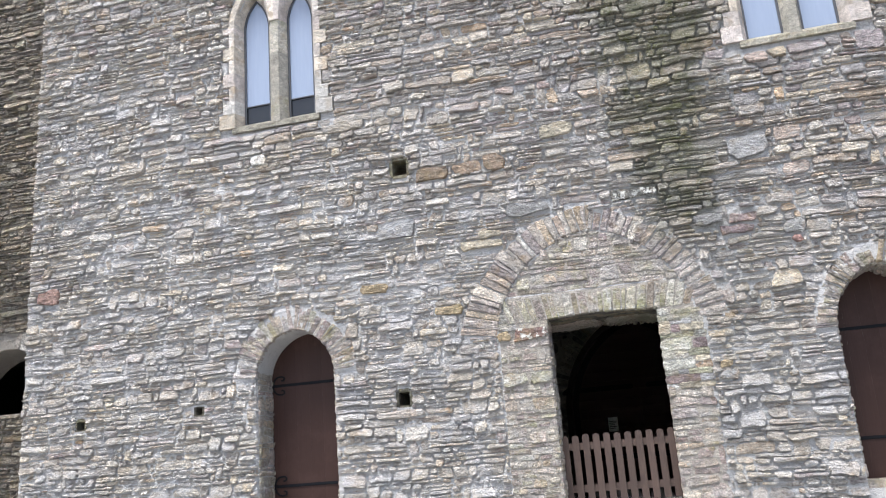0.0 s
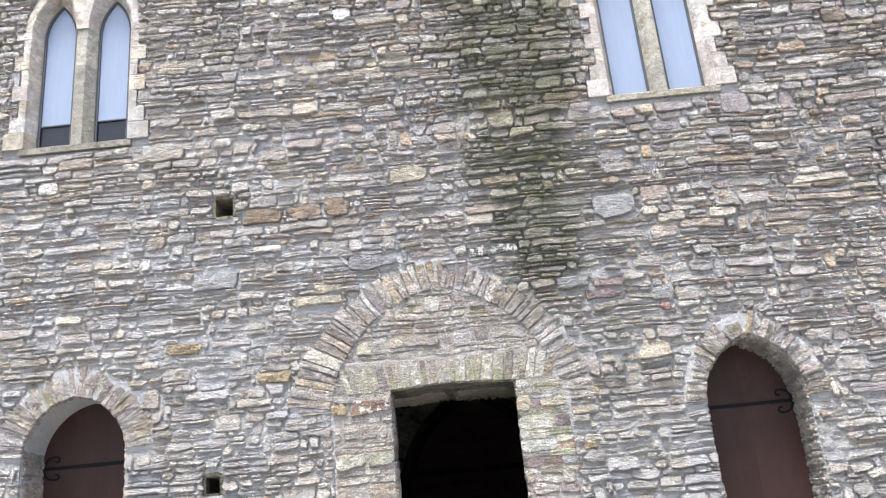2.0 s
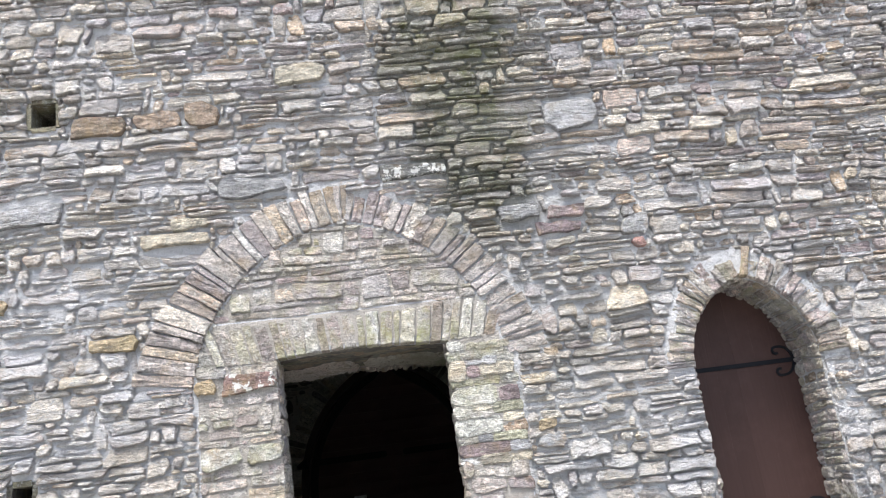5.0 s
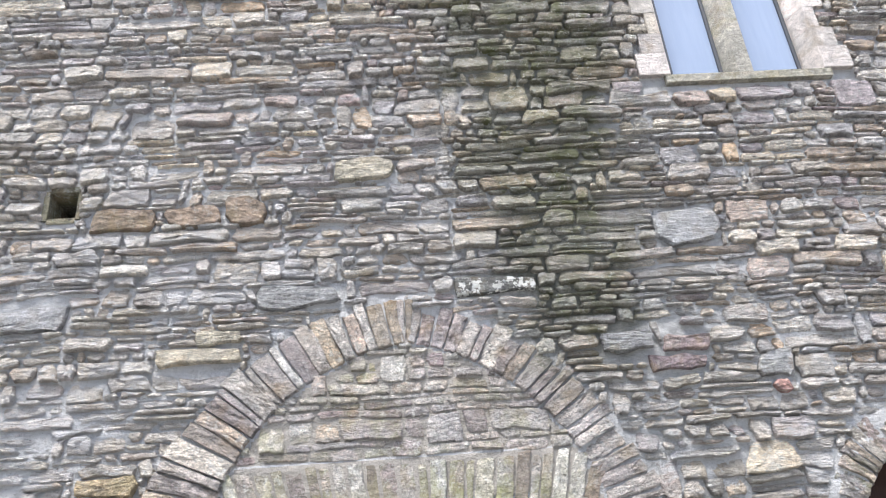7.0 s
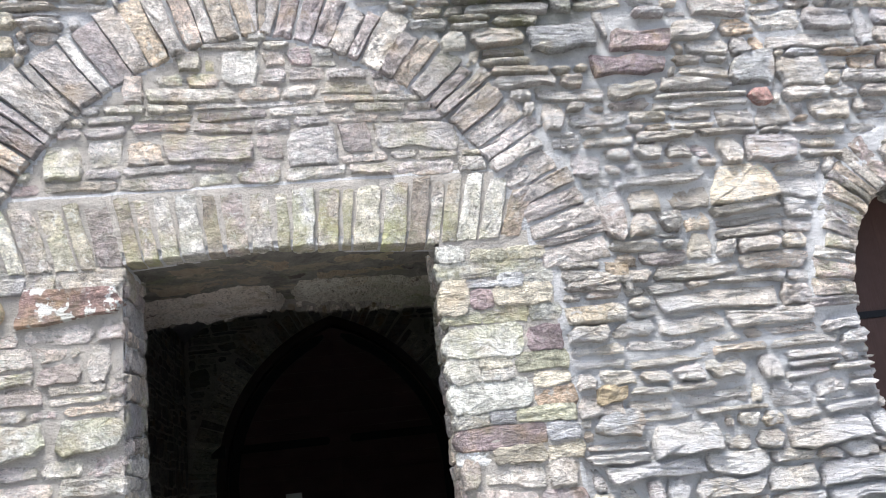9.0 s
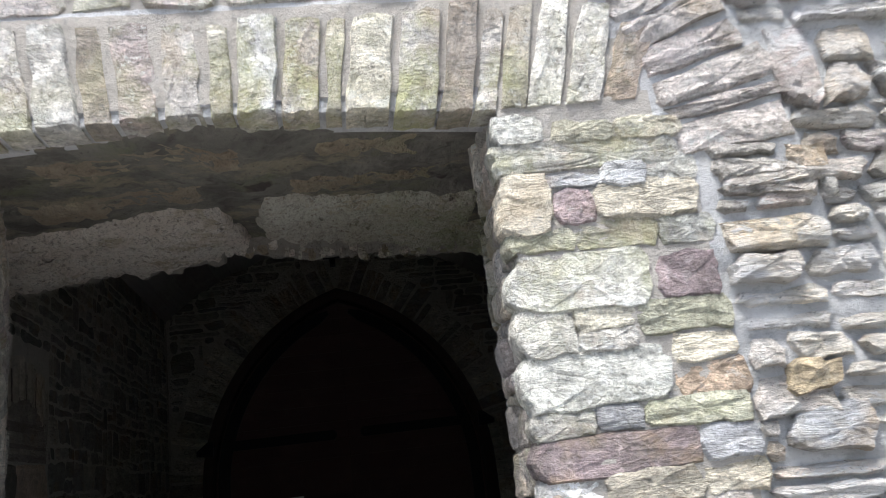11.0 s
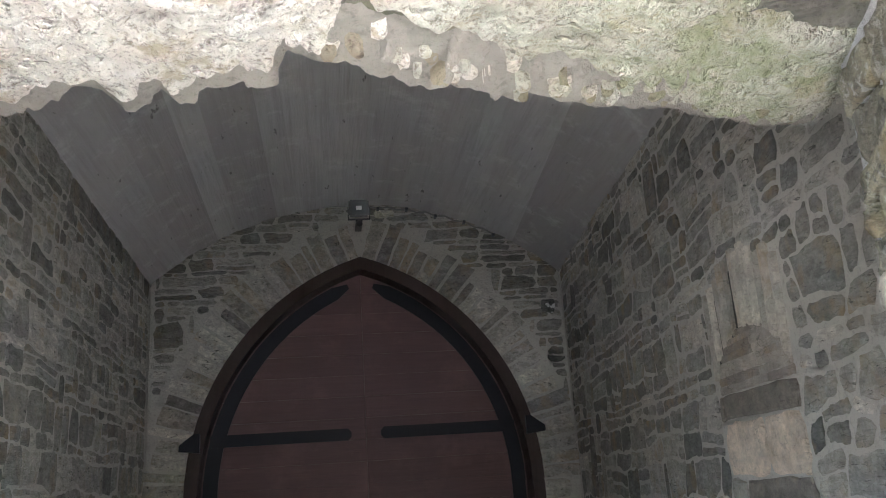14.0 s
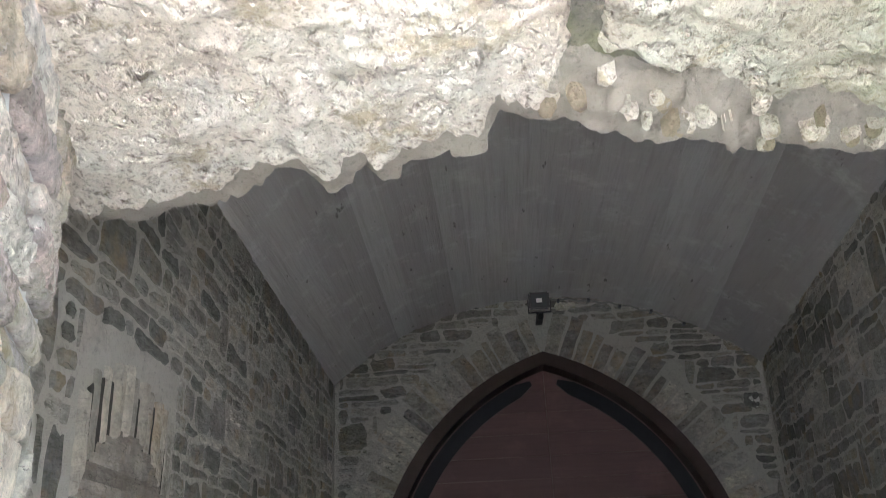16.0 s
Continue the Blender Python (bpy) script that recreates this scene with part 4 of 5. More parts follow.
left_of = lambda z: (-99.0, inside_arch(z)[0])
right_of = lambda z: (inside_arch(z)[1], 99.0)
lay(infill_pile, -1.87, 0.69, 3.60, 4.36, [left_of, right_of], 0.082, [0.16, 0.22, 0.3], 0.006, (0.040, 0.056), single=lambda u, v: True, wave=0.02, rough=0.6, tilt=(-0.2, 0.05), relief=0.45)
lay(infill_pile, GATE_R + 0.003, 0.70, FLOOR - 0.1, 2.23, [], 0.1, [0.17, 0.22, 0.28], 0.008, (0.042, 0.056), single=lambda u, v: v > 2.0, wave=0.015, rough=0.6, tilt=(-0.2, 0.05), relief=0.45)
lay(infill_pile, -1.87, GATE_L - 0.003, FLOOR - 0.1, 3.225, infill_blocks, 0.078, [0.14, 0.19, 0.26], 0.007, (0.042, 0.056), single=lambda u, v: v > 2.0, wave=0.015, rough=0.6, tilt=(-0.2, 0.05), relief=0.45)
infill_pile.build("infill_stones", INFILL, facade)

# lintel: a flat arch of upright stones
lintel_pile = Pile(facade_place)
lintel_line = lambda q: 3.248 + 0.038 * max(0.0, 1 - ((q + 0.62) / 0.74) ** 2)
x = -1.80
while x < 0.62:
    w = RNG.choice([0.065, 0.08, 0.095, 0.11]) * RNG.uniform(0.9, 1.1)
    fan = (x + w / 2 + 0.55) * 0.10
    low = min(lintel_line(x), lintel_line(x + w))
    limb = BIG_W if x < BIG_W.cx else BIG_E
    high = min(3.565 + RNG.uniform(-0.03, 0.015), limb.z0 + math.sqrt(max(0.01, (limb.r - 0.02) ** 2 - (abs(x + w / 2 - limb.cx) + limb.r - limb.a) ** 2)))
    if high > low + 0.1:
        pts = [(x + 0.005, low), (x + w / 2, low), (x + w - 0.005, low), (x + w - 0.004 + fan / 2, (low + high) / 2), (x + w - 0.006 + fan, high),
               (x + w / 2 + fan, high + 0.008), (x + 0.006 + fan, high), (x + 0.004 + fan / 2, (low + high) / 2)]
        lintel_pile.add([(a + RNG.uniform(-0.006, 0.006), b + (RNG.uniform(-0.006, 0.006) if b > low + 0.02 else 0.0)) for a, b in pts], 0.05, RNG.uniform(0.046, 0.062), 0, 0.008, True, 0.6)
    x += w
bed_line = [(q, lintel_line(q) + 0.004) for q in np.linspace(GATE_L - 0.1, GATE_R + 0.1, 16)]
mesh_object("lintel_mortar", *prism(bed_line + [(GATE_R + 0.1, 3.42), (GATE_L - 0.1, 3.42)], FACE + CORE - 0.038, FACE + 0.14), MORTAR, facade)
lintel_pile.build("lintel_stones", LINTEL, facade, "lintel_stone")

arch_pile = Pile(facade_place)
ring(arch_pile, BIG_W, math.asin(0.21 / BIG_W.r), 0.45, 22, (0.046, 0.07), vary=0.10, sides=(-1,), crown=0.31)
ring(arch_pile, BIG_E, math.asin(0.22 / BIG_E.r), 0.33, 22, (0.042, 0.066), vary=0.14, sides=(1,), crown=0.27)
for x0, x1, x2, x3 in ((-0.618, -0.588, -0.588, -0.645), (-0.582, -0.556, -0.522, -0.580)):
    arch_pile.add([(x0, 4.37), (x1, 4.37), ((x1 + x2) / 2, 4.52), (x2, 4.69), ((x2 + x3) / 2, 4.70), (x3, 4.69), ((x0 + x3) / 2, 4.52)], 0.04, 0.058, 0, 0.008, True, 0.6)
arch_pile.build("arch_stones", VOUSSOIR, facade, "voussoir")
foot = Pile(facade_place)
lay(foot, -2.25, -1.88, 2.93, 3.12, [], 0.06, [0.16, 0.22], 0.008, (0.045, 0.065), wave=0.01, rough=0.7)
lay(foot, 0.71, 1.06, 2.95, 3.08, [], 0.06, [0.16, 0.22], 0.008, (0.045, 0.065), wave=0.01, rough=0.7)
foot.build("springer_stones", VOUSSOIR, facade, "springer")
door_ring = Pile(facade_place)
ring(door_ring, DOOR_A, 0.05, 0.31, 15, (0.040, 0.056), vary=0.22, joint=0.004)
ring(door_ring, DOOR_B, 0.0, 0.22, 15, (0.035, 0.080), vary=0.30, joint=0.006)
door_ring.build("arch_stones", INFILL, facade, "voussoir")


# ---- reveals: rubble on the splayed gate jambs ----
def side_place(x0, y0, x1, y1, into):
    """Stones on an upright wall from (x0, y0) to (x1, y1): u runs along it, d stands out towards 'into'."""
    run = Vector((x1 - x0, y1 - y0))
    run.normalize()
    out = Vector((-run.y, run.x)) * into
    return lambda u, v, d: (x0 + run.x * u + out.x * d, y0 + run.y * u + out.y * d, v)


for x0, x1, into in ((GATE_L - 0.018, -1.60, -1), (GATE_R + 0.036, 0.60, 1)):
    ya, yb = FACE + CORE, FACE + 0.38
    wedge = [(x0, ya + 0.003), (x0, yb), (x1, BACK - 0.003), (x1 + into * 0.02, BACK - 0.003)]
    vs = [(px, py, pz) for pz in (FLOOR - 0.3, 3.30) for px, py in wedge]
    mesh_object("jamb_core", vs, [(0, 1, 2, 3), (7, 6, 5, 4), (0, 4, 5, 1), (1, 5, 6, 2), (2, 6, 7, 3), (3, 7, 4, 0)], MORTAR, facade)
    deep = math.hypot(x1 - x0, BACK - yb)
    for (xa, y0_, xb, y1_), u0_, u1_, v0_, v1_, tall, sizes, mat, rel in (((x0, ya, x0, yb), -0.03, yb - ya, FLOOR - 0.1, 3.25, 0.10, [0.14, 0.2, 0.26], INFILL, 0.6),
                                                                         ((x0, yb, x1, BACK), 0.0, deep, 2.75, 3.25, 0.10, [0.14, 0.2, 0.26], DAMP_AND_SHADE if into > 0 else INFILL, 1.0),
                                                                         ((x0, yb, x1, BACK), 0.0, deep, FLOOR - 0.1, 2.74, 0.13, [0.2, 0.26, 0.32], NICHE, 0.5)):
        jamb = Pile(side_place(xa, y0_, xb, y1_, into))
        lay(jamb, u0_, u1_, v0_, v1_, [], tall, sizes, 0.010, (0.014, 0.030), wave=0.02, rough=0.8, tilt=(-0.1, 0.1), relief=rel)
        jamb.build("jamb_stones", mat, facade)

# two long rough slabs under the lintel, their inner edges broken
slabs = tagged(new("lintel_slabs"), "two broken pale stone slabs spanning the gateway", "lintel", kind="structure")


def broken_slab(xs, front_y, inner_y, z_front, z_back, thick=0.30, relief=0.03, rows_n=34):
    """A rough-bottomed slab; its front and inner edges are worn round."""
    bm = bmesh.new()
    cols = len(xs)
    grid = {}
    for i, xx in enumerate(xs):
        for j in range(rows_n):
            s = j / (rows_n - 1)
            y = front_y[i] + (inner_y[i] - front_y[i]) * s
            z = z_front + (z_back - z_front) * s + 0.5 * relief * noise.noise((xx * 12, y * 12, 1)) + relief * noise.noise((xx * 3, y * 3, 3)) + 0.45 * relief * noise.noise((xx * 31, y * 31, 5)) - 0.5 * relief * max(0.0, noise.noise((xx * 17, y * 23, 9)) - 0.15)
            rim = min(i, cols - 1 - i, j, rows_n - 1 - j)
            z += (0.03, 0.012, 0.004)[rim] if rim < 3 else 0.0
            grid[i, j] = bm.verts.new((xx + 0.026 * noise.noise((y * 11, xx * 2, 7)) + 0.012 * noise.noise((y * 37, xx * 2, 2)), y, z))
        grid[i, "t"] = bm.verts.new((xx, inner_y[i] - 0.02, z_back + thick))
        grid[i, "f"] = bm.verts.new((xx, front_y[i], z_back + thick))
    for i in range(cols - 1):
        for j in range(rows_n - 1):
            bm.faces.new((grid[i, j], grid[i + 1, j], grid[i + 1, j + 1], grid[i, j + 1]))
        bm.faces.new((grid[i, rows_n - 1], grid[i + 1, rows_n - 1], grid[i + 1, "t"], grid[i, "t"]))
        bm.faces.new((grid[i, "t"], grid[i + 1, "t"], grid[i + 1, "f"], grid[i, "f"]))
        bm.faces.new((grid[i, "f"], grid[i + 1, "f"], grid[i + 1, 0], grid[i, 0]))
    for i in (0, cols - 1):
        bm.faces.new([grid[i, j] for j in range(rows_n)] + [grid[i, "t"], grid[i, "f"]])
    for f in bm.faces:
        f.smooth = True
    return bm


def along_keys(xx, keys):
    for (a, p), (b, q) in zip(keys, keys[1:]):
        if xx <= b:
            return p + (q - p) * (xx - a) / (b - a)
    return keys[-1][1]


def edge_y(xx):
    """How far in the broken edge of the slabs reaches: long at both ends, bitten back in the middle."""
    y = along_keys(xx, [(-1.9, 12.42), (-1.70, 12.29), (-1.37, 12.24), (-1.23, 12.108), (-0.99, 12.125), (-0.76, 12.05), (-0.724, 11.935), (-0.55, 11.97), (-0.43, 12.057), (-0.32, 12.06),
                        (-0.18, 12.14), (0.0, 12.165), (0.28, 12.195), (0.77, 12.345), (0.95, 12.4)])
    # three lumps of mortar hang on at the long end
    for at, wide, long in ((-1.10, 0.05, 0.10), (-0.97, 0.035, 0.06), (-0.79, 0.04, 0.04)):
        y += long * max(0.0, 1 - ((xx - at) / wide) ** 4)
    return y + 0.06 + 0.014 * noise.noise((xx * 9, 0.3, 0)) + 0.022 * noise.noise((xx * 21, 2.3, 0)) + 0.016 * noise.noise((xx * 47, 5.3, 0))


def ragged(xs, keys, amp=0.055):
    return [along_keys(v, keys) + amp * noise.noise((v * 8, 7.1, keys[0][1])) + 0.5 * amp * noise.noise((v * 25, 1.1, 0)) for v in xs]


xs_bed = np.linspace(-1.74, 0.76, 150)
part("mortar_bed", broken_slab(xs_bed, [FACE + 0.05] * 150, [edge_y(v) - 0.01 for v in xs_bed], 3.272, 3.352, 0.4, 0.022, 40), SOFFIT_BED, slabs, "grey-brown mortar bed")
xs_a = np.linspace(-1.72, -0.60, 150)
part("slab", broken_slab(xs_a, ragged(xs_a, [(-1.8, 11.62), (-1.35, 11.44), (-1.0, 11.32), (-0.66, 11.33), (-0.60, 11.66), (-0.5, 11.7)]), [edge_y(v) - 0.10 + 0.03 * noise.noise((v * 6, 3, 1)) + 0.03 * noise.noise((v * 26, 3, 1)) for v in xs_a], 3.288, 3.316, 0.30, 0.034, 80), SLAB, slabs, "pale pinkish stone slab")
xs_b = np.linspace(-0.545, 0.24, 120)
part("slab", broken_slab(xs_b, ragged(xs_b, [(-0.6, 11.62), (-0.56, 11.50), (-0.50, 11.22), (-0.1, 11.27), (0.3, 11.30)], 0.07), [edge_y(v) - along_keys(v, [(-0.6, 0.30), (-0.3, 0.24), (-0.05, 0.25), (0.25, 0.13)]) + 0.04 * noise.noise((v * 7, 3, 1)) + 0.03 * noise.noise((v * 26, 3, 1)) for v in xs_b], 3.29, 3.316, 0.30, 0.034, 80), GREEN_SLAB, slabs, "pale green-stained stone slab")
xs_c = np.linspace(0.235, 0.74, 50)
part("slab", broken_slab(xs_c, ragged(xs_c, [(0.2, 11.75), (0.8, 11.85)]), [edge_y(v) - 0.07 for v in xs_c], 3.30, 3.32), GREEN_SLAB, slabs, "pale green-stained stone slab")
# pebbly mortar along the broken edge
xs_e = np.linspace(-1.73, 0.75, 320)
part("edge_mortar", broken_slab(xs_e, [edge_y(v) - 0.27 for v in xs_e], [edge_y(v) for v in xs_e], 3.326, 3.336, 0.2, 0.03, 22), EDGE_MORTAR, slabs, "pale pebbly mortar")
for k in range(84):
    q = RNG.uniform(-0.70, 0.70)
    e = edge_y(q) - 0.10 - 0.13 * RNG.random() ** 1.6
    w, h = RNG.uniform(0.007, 0.022), RNG.uniform(0.014, 0.040)
    turn = RNG.uniform(-0.5, 0.5)
    pebble = Pile(lambda u, v, d: (u, v, 3.322 - d))
    loop = [(w * math.cos(a) * RNG.uniform(0.7, 1.15), h * math.sin(a) * RNG.uniform(0.7, 1.15)) for a in np.linspace(0, 2 * math.pi, 9)[:-1]]
    pebble.add([(q + u * math.cos(turn) - v * math.sin(turn), e + u * math.sin(turn) + v * math.cos(turn)) for u, v in loop], 0.02, RNG.uniform(0.006, 0.026), 0, 0.007, True, 1.0)
    pebble.build("pebble", (SLAB, BROWN_SLAB, GREEN_SLAB, EDGE_MORTAR)[k % 4], slabs, "pebble")
for x0, x1, y0, y1 in ((-1.26, -0.66, 11.06, 11.30), (-0.41, 0.08, 11.02, 11.22), (-1.1, -0.5, 10.72, 10.95), (-0.3, -0.02, 10.70, 10.9)):
    xs = np.linspace(x0, x1, 40)
    part("soffit_stone", broken_slab(xs, ragged(xs, [(x0, y0), (x1, y0 - 0.03)], 0.09), ragged(xs, [(x0, y1), (x1, y1 - 0.03)], 0.06), 3.262 + 0.05 * (y0 - 10.5), 3.266 + 0.05 * (y1 - 10.5), 0.2, 0.03, 14), BROWN_SLAB, slabs, "brown rubble stone bedded in mortar")

# ---- passage behind the gate ----
passage_walls = []
for name, xa, xb, into in (("wall_west", LEFT_0, LEFT, -1), ("wall_east", RIGHT_0, RIGHT, 1)):
    plan = [(xa + into * CORE, BACK), (xb + into * CORE, END + 0.3), (xb + into * 0.6, END + 0.3), (xa + into * 0.6, BACK)]
    vs = [(px, py, pz) for pz in (FLOOR - 0.3, 5.6) for px, py in plan]
    ob = mesh_object(name, vs, [(0, 1, 2, 3), (7, 6, 5, 4), (0, 4, 5, 1), (1, 5, 6, 2), (2, 6, 7, 3), (3, 7, 4, 0)], PASSAGE_MORTAR)
    tagged(ob, "rubble passage wall with wide pale mortar joints", "wall", kind="structure")
    passage_walls.append(ob)
end_hole = INNER.opening(FLOOR - 0.2, 14)
end_wall = holed_wall("wall_end", [(LEFT - 0.02, FLOOR - 0.3), (LEFT - 0.02, 5.6), (RIGHT + 0.02, 5.6), (RIGHT + 0.02, FLOOR - 0.3)], [(end_hole, end_hole)], END + CORE, END + 0.6, PASSAGE_MORTAR)
tagged(end_wall, "dim rubble end wall round a pointed doorway", "wall", kind="structure")
tagged(mesh_object("floor_passage", *prism(square(LEFT - 0.2, RIGHT + 0.2, FLOOR - 0.2, FLOOR + 0.01), FACE + 0.4, END + 0.5), FLAGS), "worn grey paving in the passage", "floor", kind="structure")

# vault: boards left their marks in it, strip by strip
vc, crown, side_z = (LEFT + RIGHT) / 2, 5.0, 4.32
va = (RIGHT - LEFT) / 2
vr = (va * va + (crown - side_z) ** 2) / (2 * (crown - side_z))
vang = math.asin(va / vr)
vv, vf = [], []
edges_ = np.linspace(-vang - 0.03, vang + 0.03, 23)
edges_[1:-1] += RNG.uniform(-0.012, 0.012, 21)
narrow = (RIGHT_0 - LEFT_0) / (RIGHT - LEFT)
for a, b in zip(edges_[:-1], edges_[1:]):
    rr = vr + RNG.uniform(-0.008, 0.008)
    n0 = len(vv)
    for ang, r_ in ((a, rr), (b, rr), (b, rr + 0.2), (a, rr + 0.2)):
        for y, k, mid_x in ((BACK + 0.02, narrow, (LEFT_0 + RIGHT_0) / 2), (END + 0.1, 1.0, vc)):
            vv.append((mid_x + k * r_ * math.sin(ang), y, crown - vr + r_ * math.cos(ang)))
    vf += [(n0, n0 + 1, n0 + 3, n0 + 2), (n0 + 2, n0 + 3, n0 + 5, n0 + 4), (n0 + 4, n0 + 5, n0 + 7, n0 + 6), (n0 + 6, n0 + 7, n0 + 1, n0), (n0, n0 + 2, n0 + 4, n0 + 6), (n0 + 1, n0 + 7, n0 + 5, n0 + 3)]
tagged(mesh_object("ceiling", vv, vf, VAULT), "grey board-marked concrete vault over the passage", "ceiling", kind="structure")

# side wall rubble with a blocked arched doorway in each wall
P_LENGTHS = [0.13, 0.17, 0.22, 0.3]
NICHES = {"wall_west": (1.38, 0.40), "wall_east": (1.72, 0.41)}   # middle and half width of each niche, inwards from the gate wall
HOOD_STONE = rubble_material("pale_hood_stone", [(0.0, (0.46, 0.43, 0.37)), (0.5, (0.52, 0.48, 0.41)), (1.0, (0.42, 0.39, 0.34))], 0.1, moss=False, strata=False, wash=0, force=0.35, speckle=0.2, cracks=0.3)
HOOD_SLATE = rubble_material("brown_grey_hood_slate", [(0.0, (0.28, 0.255, 0.22)), (0.6, (0.33, 0.295, 0.255)), (1.0, (0.22, 0.20, 0.175))], 0.1, moss=False, wash=0, force=0.4, speckle=0.2, cracks=0.3)
BUFF_BLOCK = rubble_material("pinkish_buff_block", [(0.0, (0.50, 0.41, 0.33)), (1.0, (0.56, 0.48, 0.39))], 0.1, moss=False, strata=False, wash=0, force=0.35, speckle=0.2, cracks=0.2)
DARK_BLOCK = rubble_material("dark_grey_block", [(0.0, (0.17, 0.15, 0.125)), (1.0, (0.22, 0.20, 0.165))], 0.0, moss=False, strata=False, wash=0, force=0.5, speckle=0.2, cracks=0.2)
# springing, rise and top of each hood, and the courses under it: height, where it is cut, the two stones
HOODS = {"wall_west": (2.68, 0.33, 3.25, [(0.24, -0.3, (DARK_BLOCK, BUFF_BLOCK)), (0.22, 0.1, (HOOD_STONE, BUFF_BLOCK)), (0.26, -0.2, (BUFF_BLOCK, HOOD_STONE)), (0.25, 0.2, (HOOD_STONE, BUFF_BLOCK)), (0.25, -0.1, (BUFF_BLOCK, HOOD_STONE))]),
         "wall_east": (2.72, 0.26, 3.34, [(0.12, 0.9, (DARK_BLOCK, DARK_BLOCK)), (0.25, -0.1, (BUFF_BLOCK, BUFF_BLOCK)), (0.24, 0.6, (DARK_BLOCK, HOOD_STONE)), (0.25, -0.2, (BUFF_BLOCK, HOOD_STONE)), (0.25, 0.2, (HOOD_STONE, BUFF_BLOCK)), (0.25, 0.0, (BUFF_BLOCK, HOOD_STONE))])}
for ob, xa, xb, into in ((passage_walls[0], LEFT_0, LEFT, -1), (passage_walls[1], RIGHT_0, RIGHT, 1)):
    along = side_place(xa + into * CORE, BACK, xb + into * CORE, END + 0.3, into)
    mid, half = NICHES[ob.name]
    pile = Pile(along)
    block = [lambda z, c=mid, h=half: (c - h - 0.04, c + h + 0.04) if 2.80 < z < 3.24 else ((c - h - 0.02, c + h + 0.02) if z <= 2.80 else None)]
    lay(pile, 0.0, END - BACK, 1.9, 4.5, block, 0.108, P_LENGTHS, 0.028, (0.007, 0.013), wave=0.03, rough=0.9, edge=0.008, tilt=(0, 0), relief=0.2)
    lay(pile, 0.0, END - BACK, FLOOR, 1.9, block, 0.108, P_LENGTHS, 0.028, (0.007, 0.013), wave=0.03, rough=0.9, edge=0.008, tilt=(0, 0), relief=0.2)
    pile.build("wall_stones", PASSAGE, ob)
    # a hood of upright stones with washed-out joints over a shallow half-dome of thin slates, on larger blocks
    spring, rise, hood, rows_ = HOODS[ob.name]
    curve = lambda q: spring + rise * math.sqrt(max(0.0, 1 - q * q))
    # dark sheet behind the ribs: shade of the deep joints, painted as colour
    gap_pile = Pile(along)
    gap_pile.add([(mid - 0.86 * half, spring + 0.5 * rise), (mid + 0.86 * half, spring + 0.5 * rise), (mid + 0.88 * half, 3.10), (mid + 0.6 * half, hood - 0.09), (mid - 0.6 * half, hood - 0.09), (mid - 0.88 * half, 3.10)], 0.03, 0.006, 0, 0.01, True, 0.0)
    gap_pile.build("fan_bed", GAP_SHADE, ob, "joint_filling")
    fan_pile = Pile(along)
    ribs = int(half / 0.034)
    for k in range(ribs):
        q = (k + 0.5) / ribs * 2 - 1
        w0, w1 = 0.017 * RNG.uniform(0.85, 1.15), 0.021 * RNG.uniform(0.9, 1.1)
        bx, bz = mid + q * half, curve(q) - 0.01
        tx, tz = mid + q * (half + 0.02), hood - 0.16 * q * q + RNG.uniform(-0.04, 0.015)
        low_l, low_r = (curve(min(1.0, abs(bx + e - mid) / half)) - 0.005 for e in (-w0, w0))
        fan_pile.add([(bx - w0, low_l), (bx + w0, low_r), ((bx + tx) / 2 + w1, (bz + tz) / 2), (tx + w1, tz), (tx - w1, tz), ((bx + tx) / 2 - w1, (bz + tz) / 2)], 0.03, RNG.uniform(0.012, 0.030), 0, 0.006, True, 0.25)
    fan_pile.build("fan", HOOD_STONE, ob, "arch_stone")
    slates = Pile(along)
    z = spring
    while z < spring + rise - 0.012:
        h = RNG.uniform(0.022, 0.04)
        wide = half * 0.985 * math.sqrt(max(0.03, 1 - ((z + h * 0.5 - spring) / rise) ** 2))
        cuts = [-wide, wide] if RNG.random() < 0.5 else [-wide, RNG.uniform(-0.4, 0.3) * wide, wide]
        for a, b in zip(cuts[:-1], cuts[1:]):
            slates.add(stone_outline(mid + a, mid + b, z, z + h + 0.003, 0.35), 0.03, 0.004 + 0.012 * (z - spring) / rise + RNG.uniform(0, 0.003), 0, 0.004, True, 0.3)
        z += h
    slates.build("slates", HOOD_SLATE, ob, "slate")
    z = spring - 0.004
    for h, cut, tone in rows_:
        for (a, b), mat in zip(((-half, cut * half), (cut * half, half)), tone):
            pier = Pile(along)
            pier.add(stone_outline(mid + a + 0.006, mid + b - 0.006, z - h + 0.006, z - 0.006, 0.3), 0.03, RNG.uniform(0.012, 0.022), 0, 0.014, True, 0.4)
            pier.build("pier", mat, ob, "pier_stone")
        z -= h

# end wall rubble and voussoirs
end_place = lambda u, v, d: (u, END + CORE - d, v)
end_pile = Pile(end_place)


def vault_z(xx):
    return crown - vr + math.sqrt(vr * vr - (xx - vc) ** 2)


